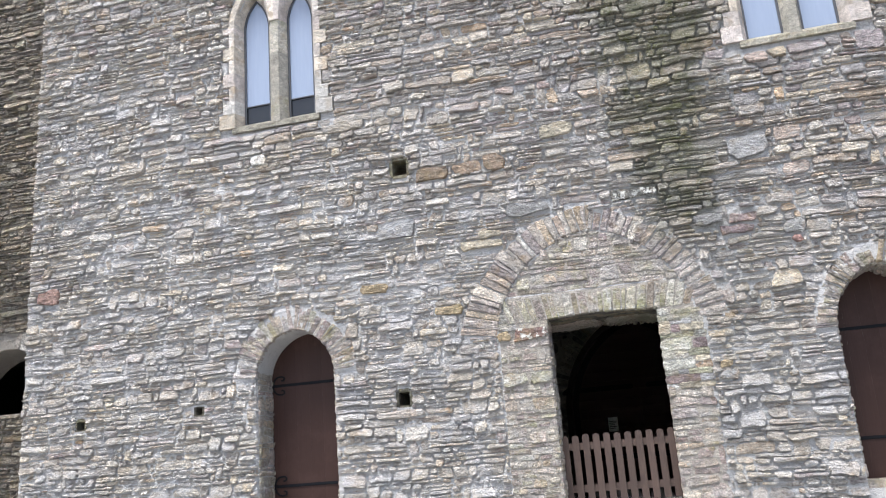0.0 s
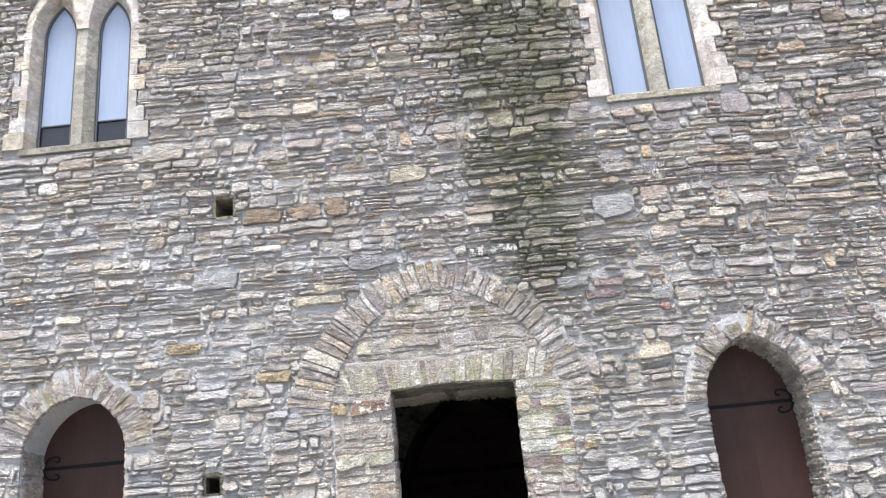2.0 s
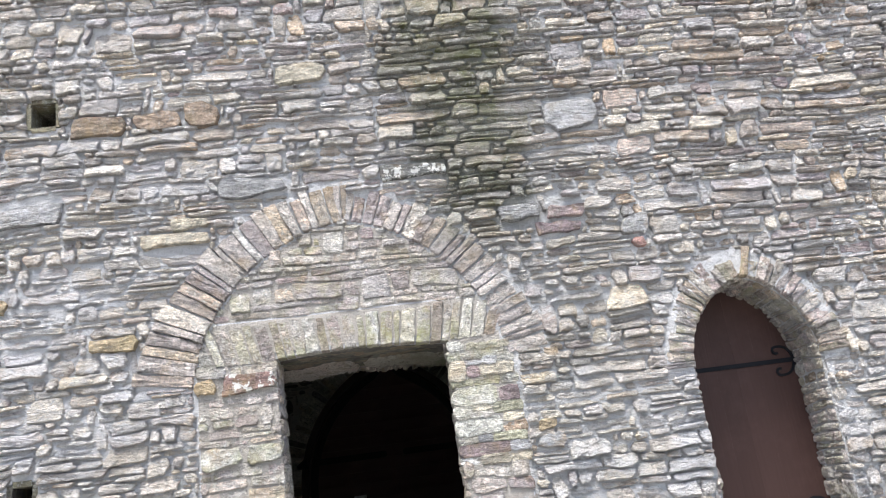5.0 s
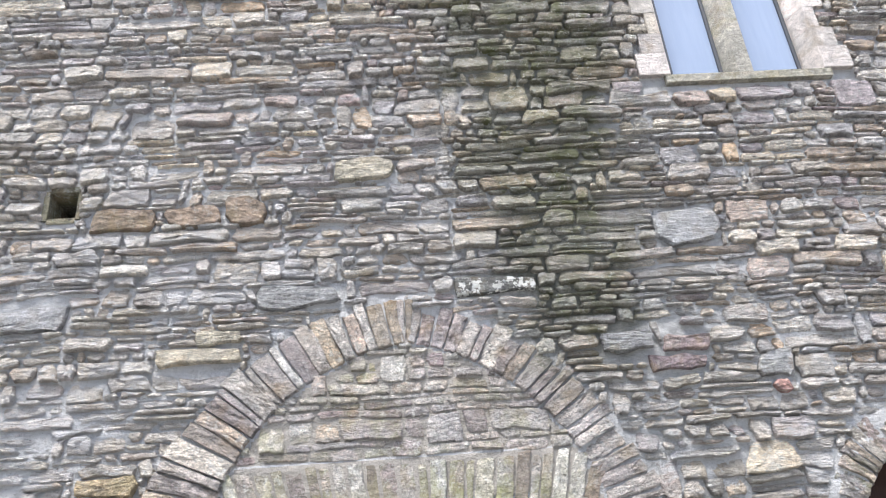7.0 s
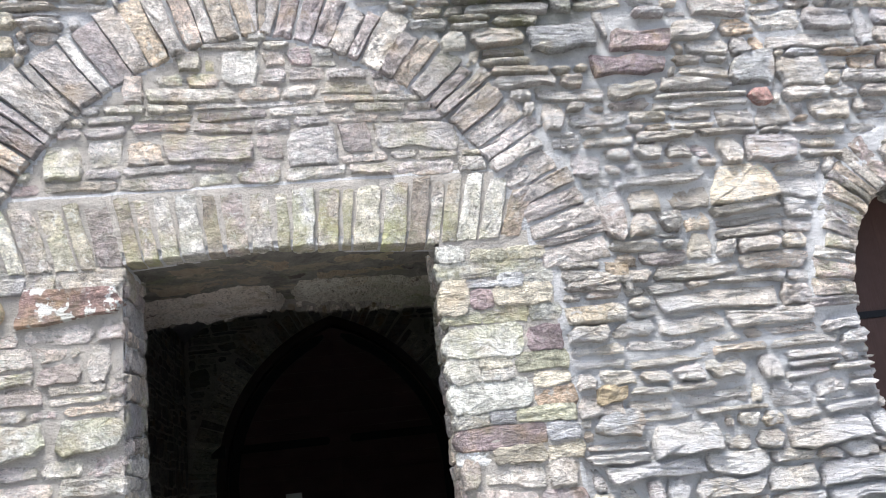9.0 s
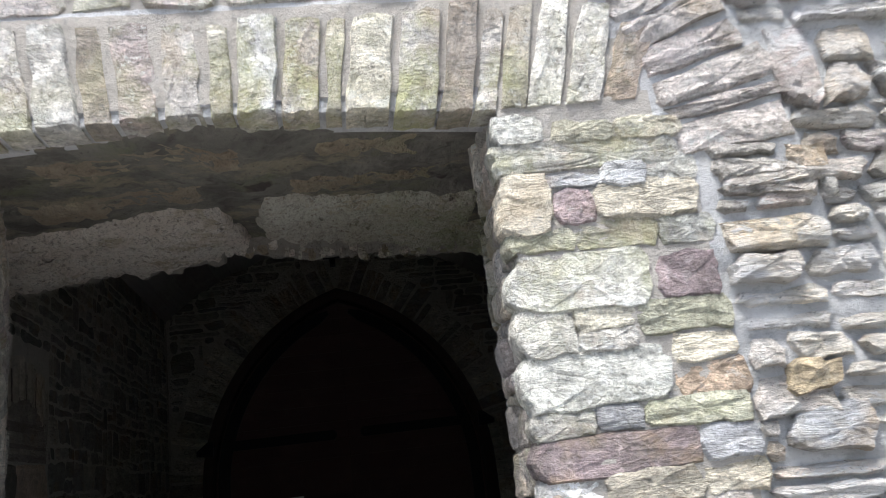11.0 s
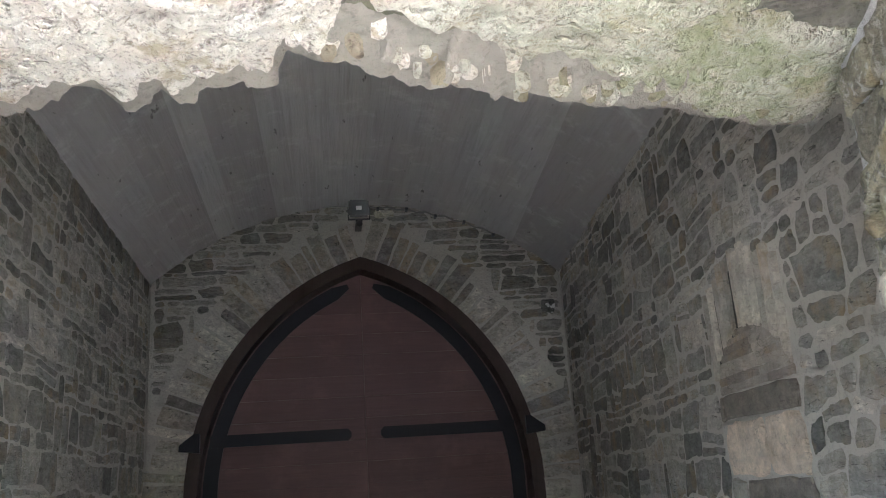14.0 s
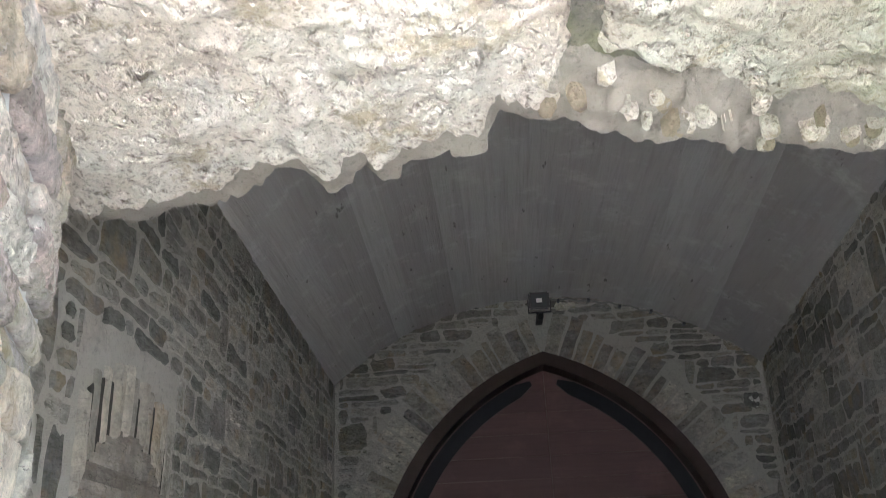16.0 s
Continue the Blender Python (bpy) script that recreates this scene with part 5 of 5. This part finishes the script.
end_block = [arch_block(INNER, 0.37, 0.30)]
lay(end_pile, LEFT, RIGHT, FLOOR, 5.0, end_block, 0.085, [0.2, 0.26, 0.34], 0.022, (0.010, 0.02), wave=0.02, tilt=(0, 0), relief=0.4)
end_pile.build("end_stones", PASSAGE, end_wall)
end_ring = Pile(end_place)
ring(end_ring, INNER, 0.0, 0.34, 24, (0.018, 0.034), joint=0.022, vary=0.24)
for side in (-1, 1):
    z = FLOOR
    while z < INNER.z0 - 0.05:
        h = min(RNG.uniform(0.14, 0.3), INNER.z0 - z)
        a = INNER.cx + side * INNER.a
        w = RNG.uniform(0.22, 0.3)
        end_ring.add(stone_outline(min(a, a + side * w) + 0.01, max(a, a + side * w) - 0.01, z + 0.01, z + h - 0.01, 0.4), 0.03, 0.03, 0, 0.012, True)
        z += h
end_ring.build("arch_stones", DRESSED, end_wall, "voussoir")


# ---- the inner double door ----
door_y = END + 0.20
inner_door = tagged(new("inner_double_door"), "closed red-brown pointed oak double door with black iron straps", "door", kind="structure")
line_out, line_mid, line_in = INNER.line(16), INNER.line(16, -0.11), INNER.line(16, -0.24)
for nm, a, b, y0, y1, mat, lab in (("door_frame", line_mid, line_out, END - 0.02, END + 0.3, FRAME_WOOD, "dark oak arched frame"),):
    mesh_object(nm, *ribbon(a, b, y0, y1), mat, inner_door, lab)
for side in (-1, 1):
    xe = INNER.cx + side * (INNER.a - 0.055)
    bm = box(bmesh.new(), xe - 0.055, xe + 0.055, END - 0.02, END + 0.3, FLOOR, INNER.z0, 0.008)
    part("door_post", bm, FRAME_WOOD, inner_door)
    tip = INNER.cx + side * (INNER.half(2.88) + 0.09)
    xi = INNER.cx + side * (INNER.half(2.88) - 0.08)
    mesh_object("frame_stop", *prism([(xi, 2.80), (tip, 2.82), (tip, 2.87), (xi + side * 0.05, 2.96), (xi, 2.96)], END - 0.06, END - 0.022), IRON, inner_door)
for side in (-1, 1):
    leaf = new("door_leaf")
    leaf.parent = inner_door
    z = FLOOR + 0.02
    while z < 4.36:
        h = 0.19
        top = min(z + h, 4.40)
        w0, w1, wm = (INNER.half(q, -0.10) or 0.0 for q in (z, top, (z + top) / 2))
        e0 = 0.002
        if w0 > 0.03:
            loop = [(INNER.cx + side * e0, z + 0.001), (INNER.cx + side * max(w0, e0), z + 0.003), (INNER.cx + side * max(wm, e0), (z + top) / 2), (INNER.cx + side * max(w1, 2 * e0), top - 0.001), (INNER.cx + side * e0, top - 0.001)]
            mesh_object("plank", *prism(loop, door_y + RNG.uniform(-0.003, 0.003), door_y + 0.06), INNER_WOOD, leaf)
        z += h
    # iron band that follows the arch, and the horizontal straps
    a0, a1 = 0.0, INNER.top * 0.93
    angs = np.linspace(a0, a1, 18)
    inn = [INNER.point(side, a, -0.25 + (0.05 if i == 17 else 0)) for i, a in enumerate(angs)]
    out = [INNER.point(side, a, -0.125 - (0.03 if i == 17 else 0)) for i, a in enumerate(angs)]
    mesh_object("arch_strap", *ribbon(inn, out, door_y - 0.014, door_y - 0.001), IRON, leaf, "black iron strap bent along the arch")
    for zc in (2.90, 1.5):
        ex = INNER.cx + side * (INNER.half(zc) - 0.13)
        nx = INNER.cx + side * 0.13
        loop = [(ex, zc - 0.052), (nx + side * 0.03, zc - 0.052), (nx, zc - 0.02), (nx, zc + 0.02), (nx + side * 0.03, zc + 0.052), (ex, zc + 0.052)]
        mesh_object("hinge_strap", *prism(loop, door_y - 0.018, door_y - 0.002), IRON, leaf, "black iron hinge strap")
    ex = INNER.cx + side * (INNER.a - 0.13)
    part("strap_upright", box(bmesh.new(), min(ex, ex - side * 0.12), max(ex, ex - side * 0.12), door_y - 0.014, door_y - 0.001, FLOOR + 0.05, INNER.z0), IRON, leaf)

# unseen board, added behind both leaves to block light through their seam
mesh_object("door_back", *prism(INNER.opening(FLOOR, 12), door_y + 0.064, door_y + 0.09), FRAME_WOOD, inner_door)
notice = tagged(new("notice"), "small white paper notice fixed to the inner door", "sign")
notice.location = (-0.937, door_y - 0.006, 2.16)
part("sheet", box(bmesh.new(), -0.10, 0.10, -0.002, 0.004, -0.15, 0.14), WHITE_PAINT, notice)
for k in range(5):
    part("text_bar", box(bmesh.new(), -0.075, 0.075 - 0.02 * (k % 3), -0.0035, -0.0025, 0.05 - 0.035 * k, 0.062 - 0.035 * k), LEAD, notice)

# floodlight over the door
lamp = tagged(new("floodlight"), "small black square floodlight on a bracket above the door", "lamp")
lamp.location = (-0.32, 17.42, 4.86)
b = box(bmesh.new(), -0.09, 0.09, -0.03, 0.03, -0.075, 0.075, 0.012)
bmesh.ops.rotate(b, verts=b.verts, matrix=Matrix.Rotation(radians(12), 3, "X"))
body = part("housing", b, LAMP_BLACK, lamp)
b = box(bmesh.new(), -0.065, 0.065, -0.038, -0.028, -0.055, 0.055, 0.003)
bmesh.ops.rotate(b, verts=b.verts, matrix=Matrix.Rotation(radians(12), 3, "X"))
part("lens", b, LAMP_GLASS, body, "clear glass lens")
# white plate on the lens stands in for the whitish reflection there
b = box(bmesh.new(), -0.025, 0.025, -0.036, -0.03, -0.018, 0.018)
box(b, -0.025, 0.025, -0.044, -0.0385, -0.018, 0.018)
bmesh.ops.rotate(b, verts=b.verts, matrix=Matrix.Rotation(radians(12), 3, "X"))
part("diode", b, WHITE_PAINT, body)
b = box(bmesh.new(), -0.10, -0.092, -0.01, 0.02, -0.10, 0.01)
box(b, 0.092, 0.10, -0.01, 0.02, -0.10, 0.01)
box(b, -0.10, 0.10, -0.01, 0.02, -0.108, -0.10)
box(b, -0.03, 0.03, 0.0, 0.29, -0.128, -0.108)
part("bracket", b, LAMP_BLACK, lamp)
b = bmesh.new()
bmesh.ops.create_uvsphere(b, u_segments=12, v_segments=8, radius=0.03, matrix=Matrix.Translation((0, 0.0, -0.145)))
part("sensor", b, LAMP_BLACK, lamp)


cable = tagged(new("cable"), "thin grey cable clipped along the vault edge to the floodlight", "cable")
run = [(q, END - 0.03, vault_z(q) - 0.035 - 0.02 * (k % 2)) for k, q in enumerate(np.linspace(-0.22, 0.95, 14))]
tube, tf = [], []
for i, (px, py, pz) in enumerate(run):
    tube += [(px, py + 0.008 * math.cos(a), pz + 0.008 * math.sin(a)) for a in np.linspace(0, 2 * math.pi, 7)[:-1]]
    if i:
        tf += [(6 * i - 6 + k, 6 * i - 6 + (k + 1) % 6, 6 * i + (k + 1) % 6, 6 * i + k) for k in range(6)]
mesh_object("sheath", tube, tf, CABLE_GREY, cable)
for px, py, pz in run[1::3]:
    part("clip", box(bmesh.new(), px - 0.012, px + 0.012, py - 0.01, py + 0.05, pz - 0.012, pz + 0.012), LEAD, cable)
# dark stone in place of a square recess, whose shade becomes its colour
socket_pile = Pile(end_place)
socket_pile.add(stone_outline(1.36, 1.49, 3.90, 4.03, 0.4), 0.03, 0.034, 0, 0.01, True)
socket_pile.build("stone", ACCENT_STONE["dark"], end_wall)
socket_pile = Pile(end_place)
socket_pile.add(stone_outline(-0.16, 0.02, 4.87, 4.94, 0.8), 0.03, 0.045, 0, 0.01, True)
socket_pile.build("stone", ACCENT_STONE["pale"], end_wall)

# ---- plank doors in the facade ----
def iron_hook(cx, cz, y, flip, r=0.10):
    """A C-shaped scroll of the hinge, with curled ends."""
    vs, fs = [], []
    pts = [(cx + flip * r * math.cos(a), cz + 1.15 * r * math.sin(a)) for a in np.linspace(math.pi * 0.5, math.pi * 1.5, 13)]
    curl = [(cx + flip * (0.035 + 0.03 * math.sin(a)), cz + 1.15 * r - 0.03 + 0.03 * math.cos(a)) for a in np.linspace(math.pi * 1.2, 0, 6)]
    low = [(x_, 2 * cz - z_) for x_, z_ in reversed(curl)]
    path = curl + pts + low
    for i, (x_, z_) in enumerate(path):
        a, b_ = path[max(0, i - 1)], path[min(len(path) - 1, i + 1)]
        dx, dz = b_[0] - a[0], b_[1] - a[1]
        ln = math.hypot(dx, dz) or 1
        nx, nz = -dz / ln * 0.011, dx / ln * 0.011
        vs += [(x_ - nx, y, z_ - nz), (x_ + nx, y, z_ + nz), (x_ + nx, y - 0.012, z_ + nz), (x_ - nx, y - 0.012, z_ - nz)]
    for i in range(len(path) - 1):
        for k in range(4):
            fs.append((4 * i + k, 4 * i + (k + 1) % 4, 4 * i + 4 + (k + 1) % 4, 4 * i + 4 + k))
    fs += [(0, 1, 2, 3), tuple(len(vs) - 4 + k for k in range(4))]
    return vs, fs


def plank_door(name, arch, bottom, y, hinge_side, hinges, label):
    ob = tagged(new(name), label, "door", kind="structure")
    edges = np.linspace(-arch.a - 0.02, arch.a + 0.02, 7)
    for a, b_ in zip(edges[:-1], edges[1:]):
        top = []
        for q in np.linspace(a + 0.0003, b_ - 0.0003, 5):
            s = abs(q) + arch.r - arch.a
            top.append((arch.cx + q, arch.z0 + math.sqrt(max(0.0, arch.r ** 2 - s * s)) + 0.02))
        loop = [(arch.cx + a + 0.0003, bottom)] + top + [(arch.cx + b_ - 0.0003, bottom)]
        mesh_object("plank", *prism(loop, y + RNG.uniform(0, 0.0006), y + 0.06), DOOR_PAINT, ob)
    for zc in hinges:
        h = new("hinge")
        h.parent = ob
        x_h, x_f = arch.cx + hinge_side * (arch.a + 0.02), arch.cx - hinge_side * (arch.a - 0.01)
        part("strap", box(bmesh.new(), min(x_h, x_f), max(x_h, x_f), y - 0.012, y - 0.001, zc - 0.02, zc + 0.02, 0.004), IRON, h)
        mesh_object("scroll", *iron_hook(arch.cx + hinge_side * (arch.a - 0.13), zc, y - 0.002, -hinge_side, 0.11), IRON, h)
    part("threshold", box(bmesh.new(), arch.cx - arch.a - 0.03, arch.cx + arch.a + 0.03, FACE + 0.05, y + 0.1, 0.93, bottom - 0.003, 0.01), INFILL, ob, "mossy stone threshold")
    return ob


plank_door("door_1", DOOR_A, 1.04, FACE + 0.50, -1, (2.83, 1.45), "closed brown plank door with black scrolled strap hinges")
plank_door("door_2", DOOR_B, 1.04, FACE + 0.50, 1, (2.80, 1.50), "closed brown plank door with black scrolled strap hinges")
for arch in (DOOR_A, DOOR_B):
    for side in (-1, 1):
        xx = arch.cx + side * arch.a
        jamb = Pile(side_place(xx, FACE + CORE, xx, FACE + 0.5, 1 if side > 0 else -1))
        lay(jamb, 0.0, 0.48, 0.98, arch.z0 + 0.1, [], 0.08, [0.2, 0.3], 0.016, (0.012, 0.026), wave=0.015, rough=0.7, tilt=(-0.1, 0.1))
        jamb.build("jamb_stones", INFILL, facade)
for side in (-1, 1):
    soffit = Pile(lambda u, v, d, k=side: (lambda p: (p[0], FACE + CORE + u, p[1]))(DOOR_B.point(k, v / DOOR_B.r, -d)))
    lay(soffit, 0.0, 0.48, 0.02, DOOR_B.top * DOOR_B.r, [], 0.075, [0.2, 0.3], 0.012, (0.012, 0.030), wave=0.01, rough=0.8, tilt=(-0.1, 0.1))
    soffit.build("soffit_stones", INFILL, facade)


# ---- two-light windows ----
def lancet_window(name, w, lower_dark):
    ob = tagged(new(name), "two-light pointed window in pale dressed stone with blue glazing", "window", kind="structure")
    y0, y1 = FACE - 0.005, FACE + 0.30
    lights = [Arch((w["l0"] + w["l1"]) / 2, (w["l1"] - w["l0"]) / 2, w["spring"], w["apex"]), Arch((w["r0"] + w["r1"]) / 2, (w["r1"] - w["r0"]) / 2, w["spring"], w["apex"])]
    mid = (w["l1"] + w["r0"]) / 2
    surround = new("stone_surround")
    surround.parent = ob
    for side, xe in ((-1, w["l0"]), (1, w["r1"])):
        z, k = w["sill"], 0
        while z < w["spring"] - 0.02:
            h = min(0.215 if k % 2 else 0.235, w["spring"] - z)
            if w["spring"] - z - h < 0.08:
                h = w["spring"] - z
            reach = quoin_reach(k)
            xo = xe + side * reach
            # the inner arris is cut back in a chamfer
            plan = [(xe - side * 0.0, y1), (xe, FACE + 0.16), (xe + side * 0.075, y0), (xo, y0 + RNG.uniform(0, 0.008)), (xo, FACE + 0.09), (xe + side * 0.11, FACE + 0.1), (xe + side * 0.11, y1)]
            vs = [(px, py, zz) for zz in (z + 0.003, z + h - 0.003) for px, py in plan]
            n = len(plan)
            fs = [tuple(range(n)), tuple(range(2 * n - 1, n - 1, -1))] + [(i, (i + 1) % n, n + (i + 1) % n, n + i) for i in range(n)]
            mesh_object("quoin", vs, fs, FREESTONE, surround)
            z += h
            k += 1
    z = w["sill"]
    for h in (0.42, 0.72, w["spring"] - w["sill"] - 1.14):
        plan = [(w["l1"], y1), (w["l1"], FACE + 0.16), (mid - 0.06, FACE + 0.02), (mid + 0.06, FACE + 0.02), (w["r0"], FACE + 0.16), (w["r0"], y1)]
        vs = [(px, py, zz) for zz in (z + 0.002, z + h - 0.003) for px, py in plan]
        fs = [tuple(range(6)), tuple(range(11, 5, -1))] + [(i, (i + 1) % 6, 6 + (i + 1) % 6, 6 + i) for i in range(6)]
        mesh_object("mullion_block", vs, fs, MULLION, surround, "green-stained stone mullion")
        z += h
    # heads: each light's arch cut in a pair of stones, chamfered
    for li, ar in enumerate(lights):
        for side in (-1, 1):
            n = 10
            inner = [ar.point(side, ar.top * i / n) for i in range(n + 1)]
            cham = [(min(max(px + side * 0.07, min(ar.cx, mid) if li == 0 else mid), max(ar.cx, mid) if li == 0 else 99), pz + 0.05 * i / n) for i, (px, pz) in enumerate(inner)]
            outer_side = (side < 0) == (li == 0)
            outer = []
            for i, (px, pz) in enumerate(inner):
                if outer_side:
                    q = ar.point(side, ar.top * i / n, 0.17)
                    outer.append(q if i < n else (ar.cx, w["apex"] + 0.2))
                else:
                    outer.append((mid, w["spring"] + (w["apex"] + 0.2 - w["spring"]) * i / n) if i < n else (ar.cx, w["apex"] + 0.2))
            vs = []
            for line, yy in ((inner, y1), (inner, FACE + 0.16), ([((p[0] * 0.55 + o[0] * 0.45), (p[1] * 0.55 + o[1] * 0.45)) for p, o in zip(inner, outer)], y0 + 0.004), (outer, y0 + 0.004), (outer, y1)):
                vs += [(px, yy, pz) for px, pz in line]
            m = n + 1
            fs = [(r * m + i, r * m + i + 1, ((r + 1) % 5) * m + i + 1, ((r + 1) % 5) * m + i) for r in range(5) for i in range(n)]
            fs += [tuple(r * m for r in range(5)), tuple(r * m + n for r in range(5))]
            mesh_object("head_stone", vs, fs, FREESTONE, surround)
    sill_pts = [(w["sill"] - 0.09, FACE - 0.012), (w["sill"] - 0.015, FACE - 0.012), (w["sill"] + 0.11, FACE + 0.2), (w["sill"] + 0.11, y1), (w["sill"] - 0.09, y1)]
    vs = [(px, py, pz) for px in (w["l0"] - 0.12, w["r1"] + 0.12) for pz, py in sill_pts]
    mesh_object("window_sill", vs, [(0, 1, 2, 3, 4), (9, 8, 7, 6, 5), (0, 5, 6, 1), (1, 6, 7, 2), (2, 7, 8, 3), (3, 8, 9, 4), (4, 9, 5, 0)], SILL, ob, "pale stone sill with lichen")
    for ar in lights:
        loop = ar.opening(w["sill"] + 0.40 if lower_dark else w["sill"] - 0.02, 8)
        mesh_object("pane", *prism(loop, FACE + 0.205, FACE + 0.215), PANE, ob, "pale blue glazing")
        if lower_dark:
            mesh_object("pane", *prism(square(ar.cx - ar.a, ar.cx + ar.a, w["sill"] - 0.02, w["sill"] + 0.385), FACE + 0.212, FACE + 0.222), BLACK_PANE, ob, "dark lower pane")
            part("glazing_bar", box(bmesh.new(), ar.cx - ar.a, ar.cx + ar.a, FACE + 0.19, FACE + 0.225, w["sill"] + 0.385, w["sill"] + 0.40), LEAD, ob)
        inn, out = ar.line(10, -0.030), ar.line(10, 0.012)
        mesh_object("window_frame", *ribbon([(inn[0][0], w["sill"])] + inn + [(inn[-1][0], w["sill"])], [(out[0][0], w["sill"])] + out + [(out[-1][0], w["sill"])], FACE + 0.185, FACE + 0.203), LEAD, ob)
    return ob


lancet_window("window_1", WIN_A, True)
lancet_window("window_2", WIN_B, False)

# ---- picket gate in the gateway ----
gate = tagged(new("picket_gate"), "low dark-stained wooden picket gate with rounded tops across the gateway", "gate")
GY = FACE + 0.24
n_p = 11
span = GATE_R + 0.05 - (GATE_L - 0.05)
for i in range(n_p):
    cx = GATE_L - 0.035 + (i + 0.5) * (span - 0.03) / n_p
    w = 0.041
    top = 1.80 + RNG.uniform(-0.006, 0.006)
    loop = [(cx - w, FLOOR + 0.06), (cx - w, top - 0.03)] + [(cx - w * math.cos(a), top - 0.03 + 0.03 * math.sin(a)) for a in np.linspace(0.3, math.pi - 0.3, 7)] + [(cx + w, top - 0.03), (cx + w, FLOOR + 0.06)]
    mesh_object("picket", *prism(loop, GY, GY + 0.02), GATE_WOOD, gate)
for zc in (1.66, 1.15):
    part("rail", box(bmesh.new(), GATE_L - 0.05, GATE_R + 0.05, GY + 0.021, GY + 0.06, zc - 0.045, zc + 0.045, 0.004), GATE_WOOD, gate)
for xx in (GATE_L - 0.03, GATE_R + 0.03):
    part("post", box(bmesh.new(), xx - 0.035, xx + 0.035, GY + 0.062, GY + 0.13, FLOOR, 1.74, 0.005), GATE_WOOD, gate)

# ---- wall set back beside the gatehouse ----
SIDE_Y = 13.4
SIDE_ARCH = Arch(-12.15, 1.25, 3.3, 4.35)
side_hole = SIDE_ARCH.opening(3.12)
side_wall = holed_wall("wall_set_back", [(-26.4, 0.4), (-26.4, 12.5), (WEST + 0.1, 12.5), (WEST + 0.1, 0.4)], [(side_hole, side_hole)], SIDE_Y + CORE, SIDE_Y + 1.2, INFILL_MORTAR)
tagged(side_wall, "rubble wall set back beside the gatehouse, shade put into its stone colour", "wall", kind="structure")
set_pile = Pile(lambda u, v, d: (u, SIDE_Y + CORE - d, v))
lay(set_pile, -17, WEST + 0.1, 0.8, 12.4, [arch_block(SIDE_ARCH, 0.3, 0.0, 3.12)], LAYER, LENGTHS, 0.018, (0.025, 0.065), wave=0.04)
set_pile.build("rubble_stones", SHADED_RUBBLE, side_wall)
set_ring = Pile(lambda u, v, d: (u, SIDE_Y + CORE - d, v))
ring(set_ring, SIDE_ARCH, 0.0, 0.3, 12, (0.03, 0.06))
set_ring.build("arch_stones", VOUSSOIR, side_wall, "voussoir")
# unseen room, added; its dark grey puts the arch opening's shade into colour
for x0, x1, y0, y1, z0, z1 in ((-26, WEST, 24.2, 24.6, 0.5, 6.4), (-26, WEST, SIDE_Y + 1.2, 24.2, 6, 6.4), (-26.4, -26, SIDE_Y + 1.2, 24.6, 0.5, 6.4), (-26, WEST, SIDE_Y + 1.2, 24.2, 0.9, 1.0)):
    part("room_wall", box(bmesh.new(), x0, x1, y0, y1, z0, z1), ROOF_AND_ROOM, side_wall)

# unseen wall, added to keep daylight off the set-back wall
part("flank_wall", box(bmesh.new(), -14.6, -13.6, 5.5, SIDE_Y, 0.4, 12.5), MORTAR, side_wall)

# return of the gatehouse corner, west
ret_pile = Pile(side_place(WEST, FACE + CORE, WEST, SIDE_Y, -1))
ret_pile.place = lambda u, v, d: (WEST + 0.0 - d, FACE + CORE + u, v)
lay(ret_pile, 0.0, SIDE_Y - FACE, 0.8, TOP, [], LAYER, LENGTHS, 0.016, (0.025, 0.065), wave=0.045)
ret_pile.build("corner_stones", STONE, facade)

post = tagged(new("white_post"), "thin white painted metal post beside the wall corner", "post")
post.location = (-9.32, 10.9, 0)
part("pole", box(bmesh.new(), -0.028, 0.028, -0.028, 0.028, FLOOR - 0.02, 1.93, 0.006), WHITE_PAINT, post)
part("cap", box(bmesh.new(), -0.034, 0.034, -0.034, 0.034, 1.932, 1.95, 0.005), WHITE_PAINT, post)
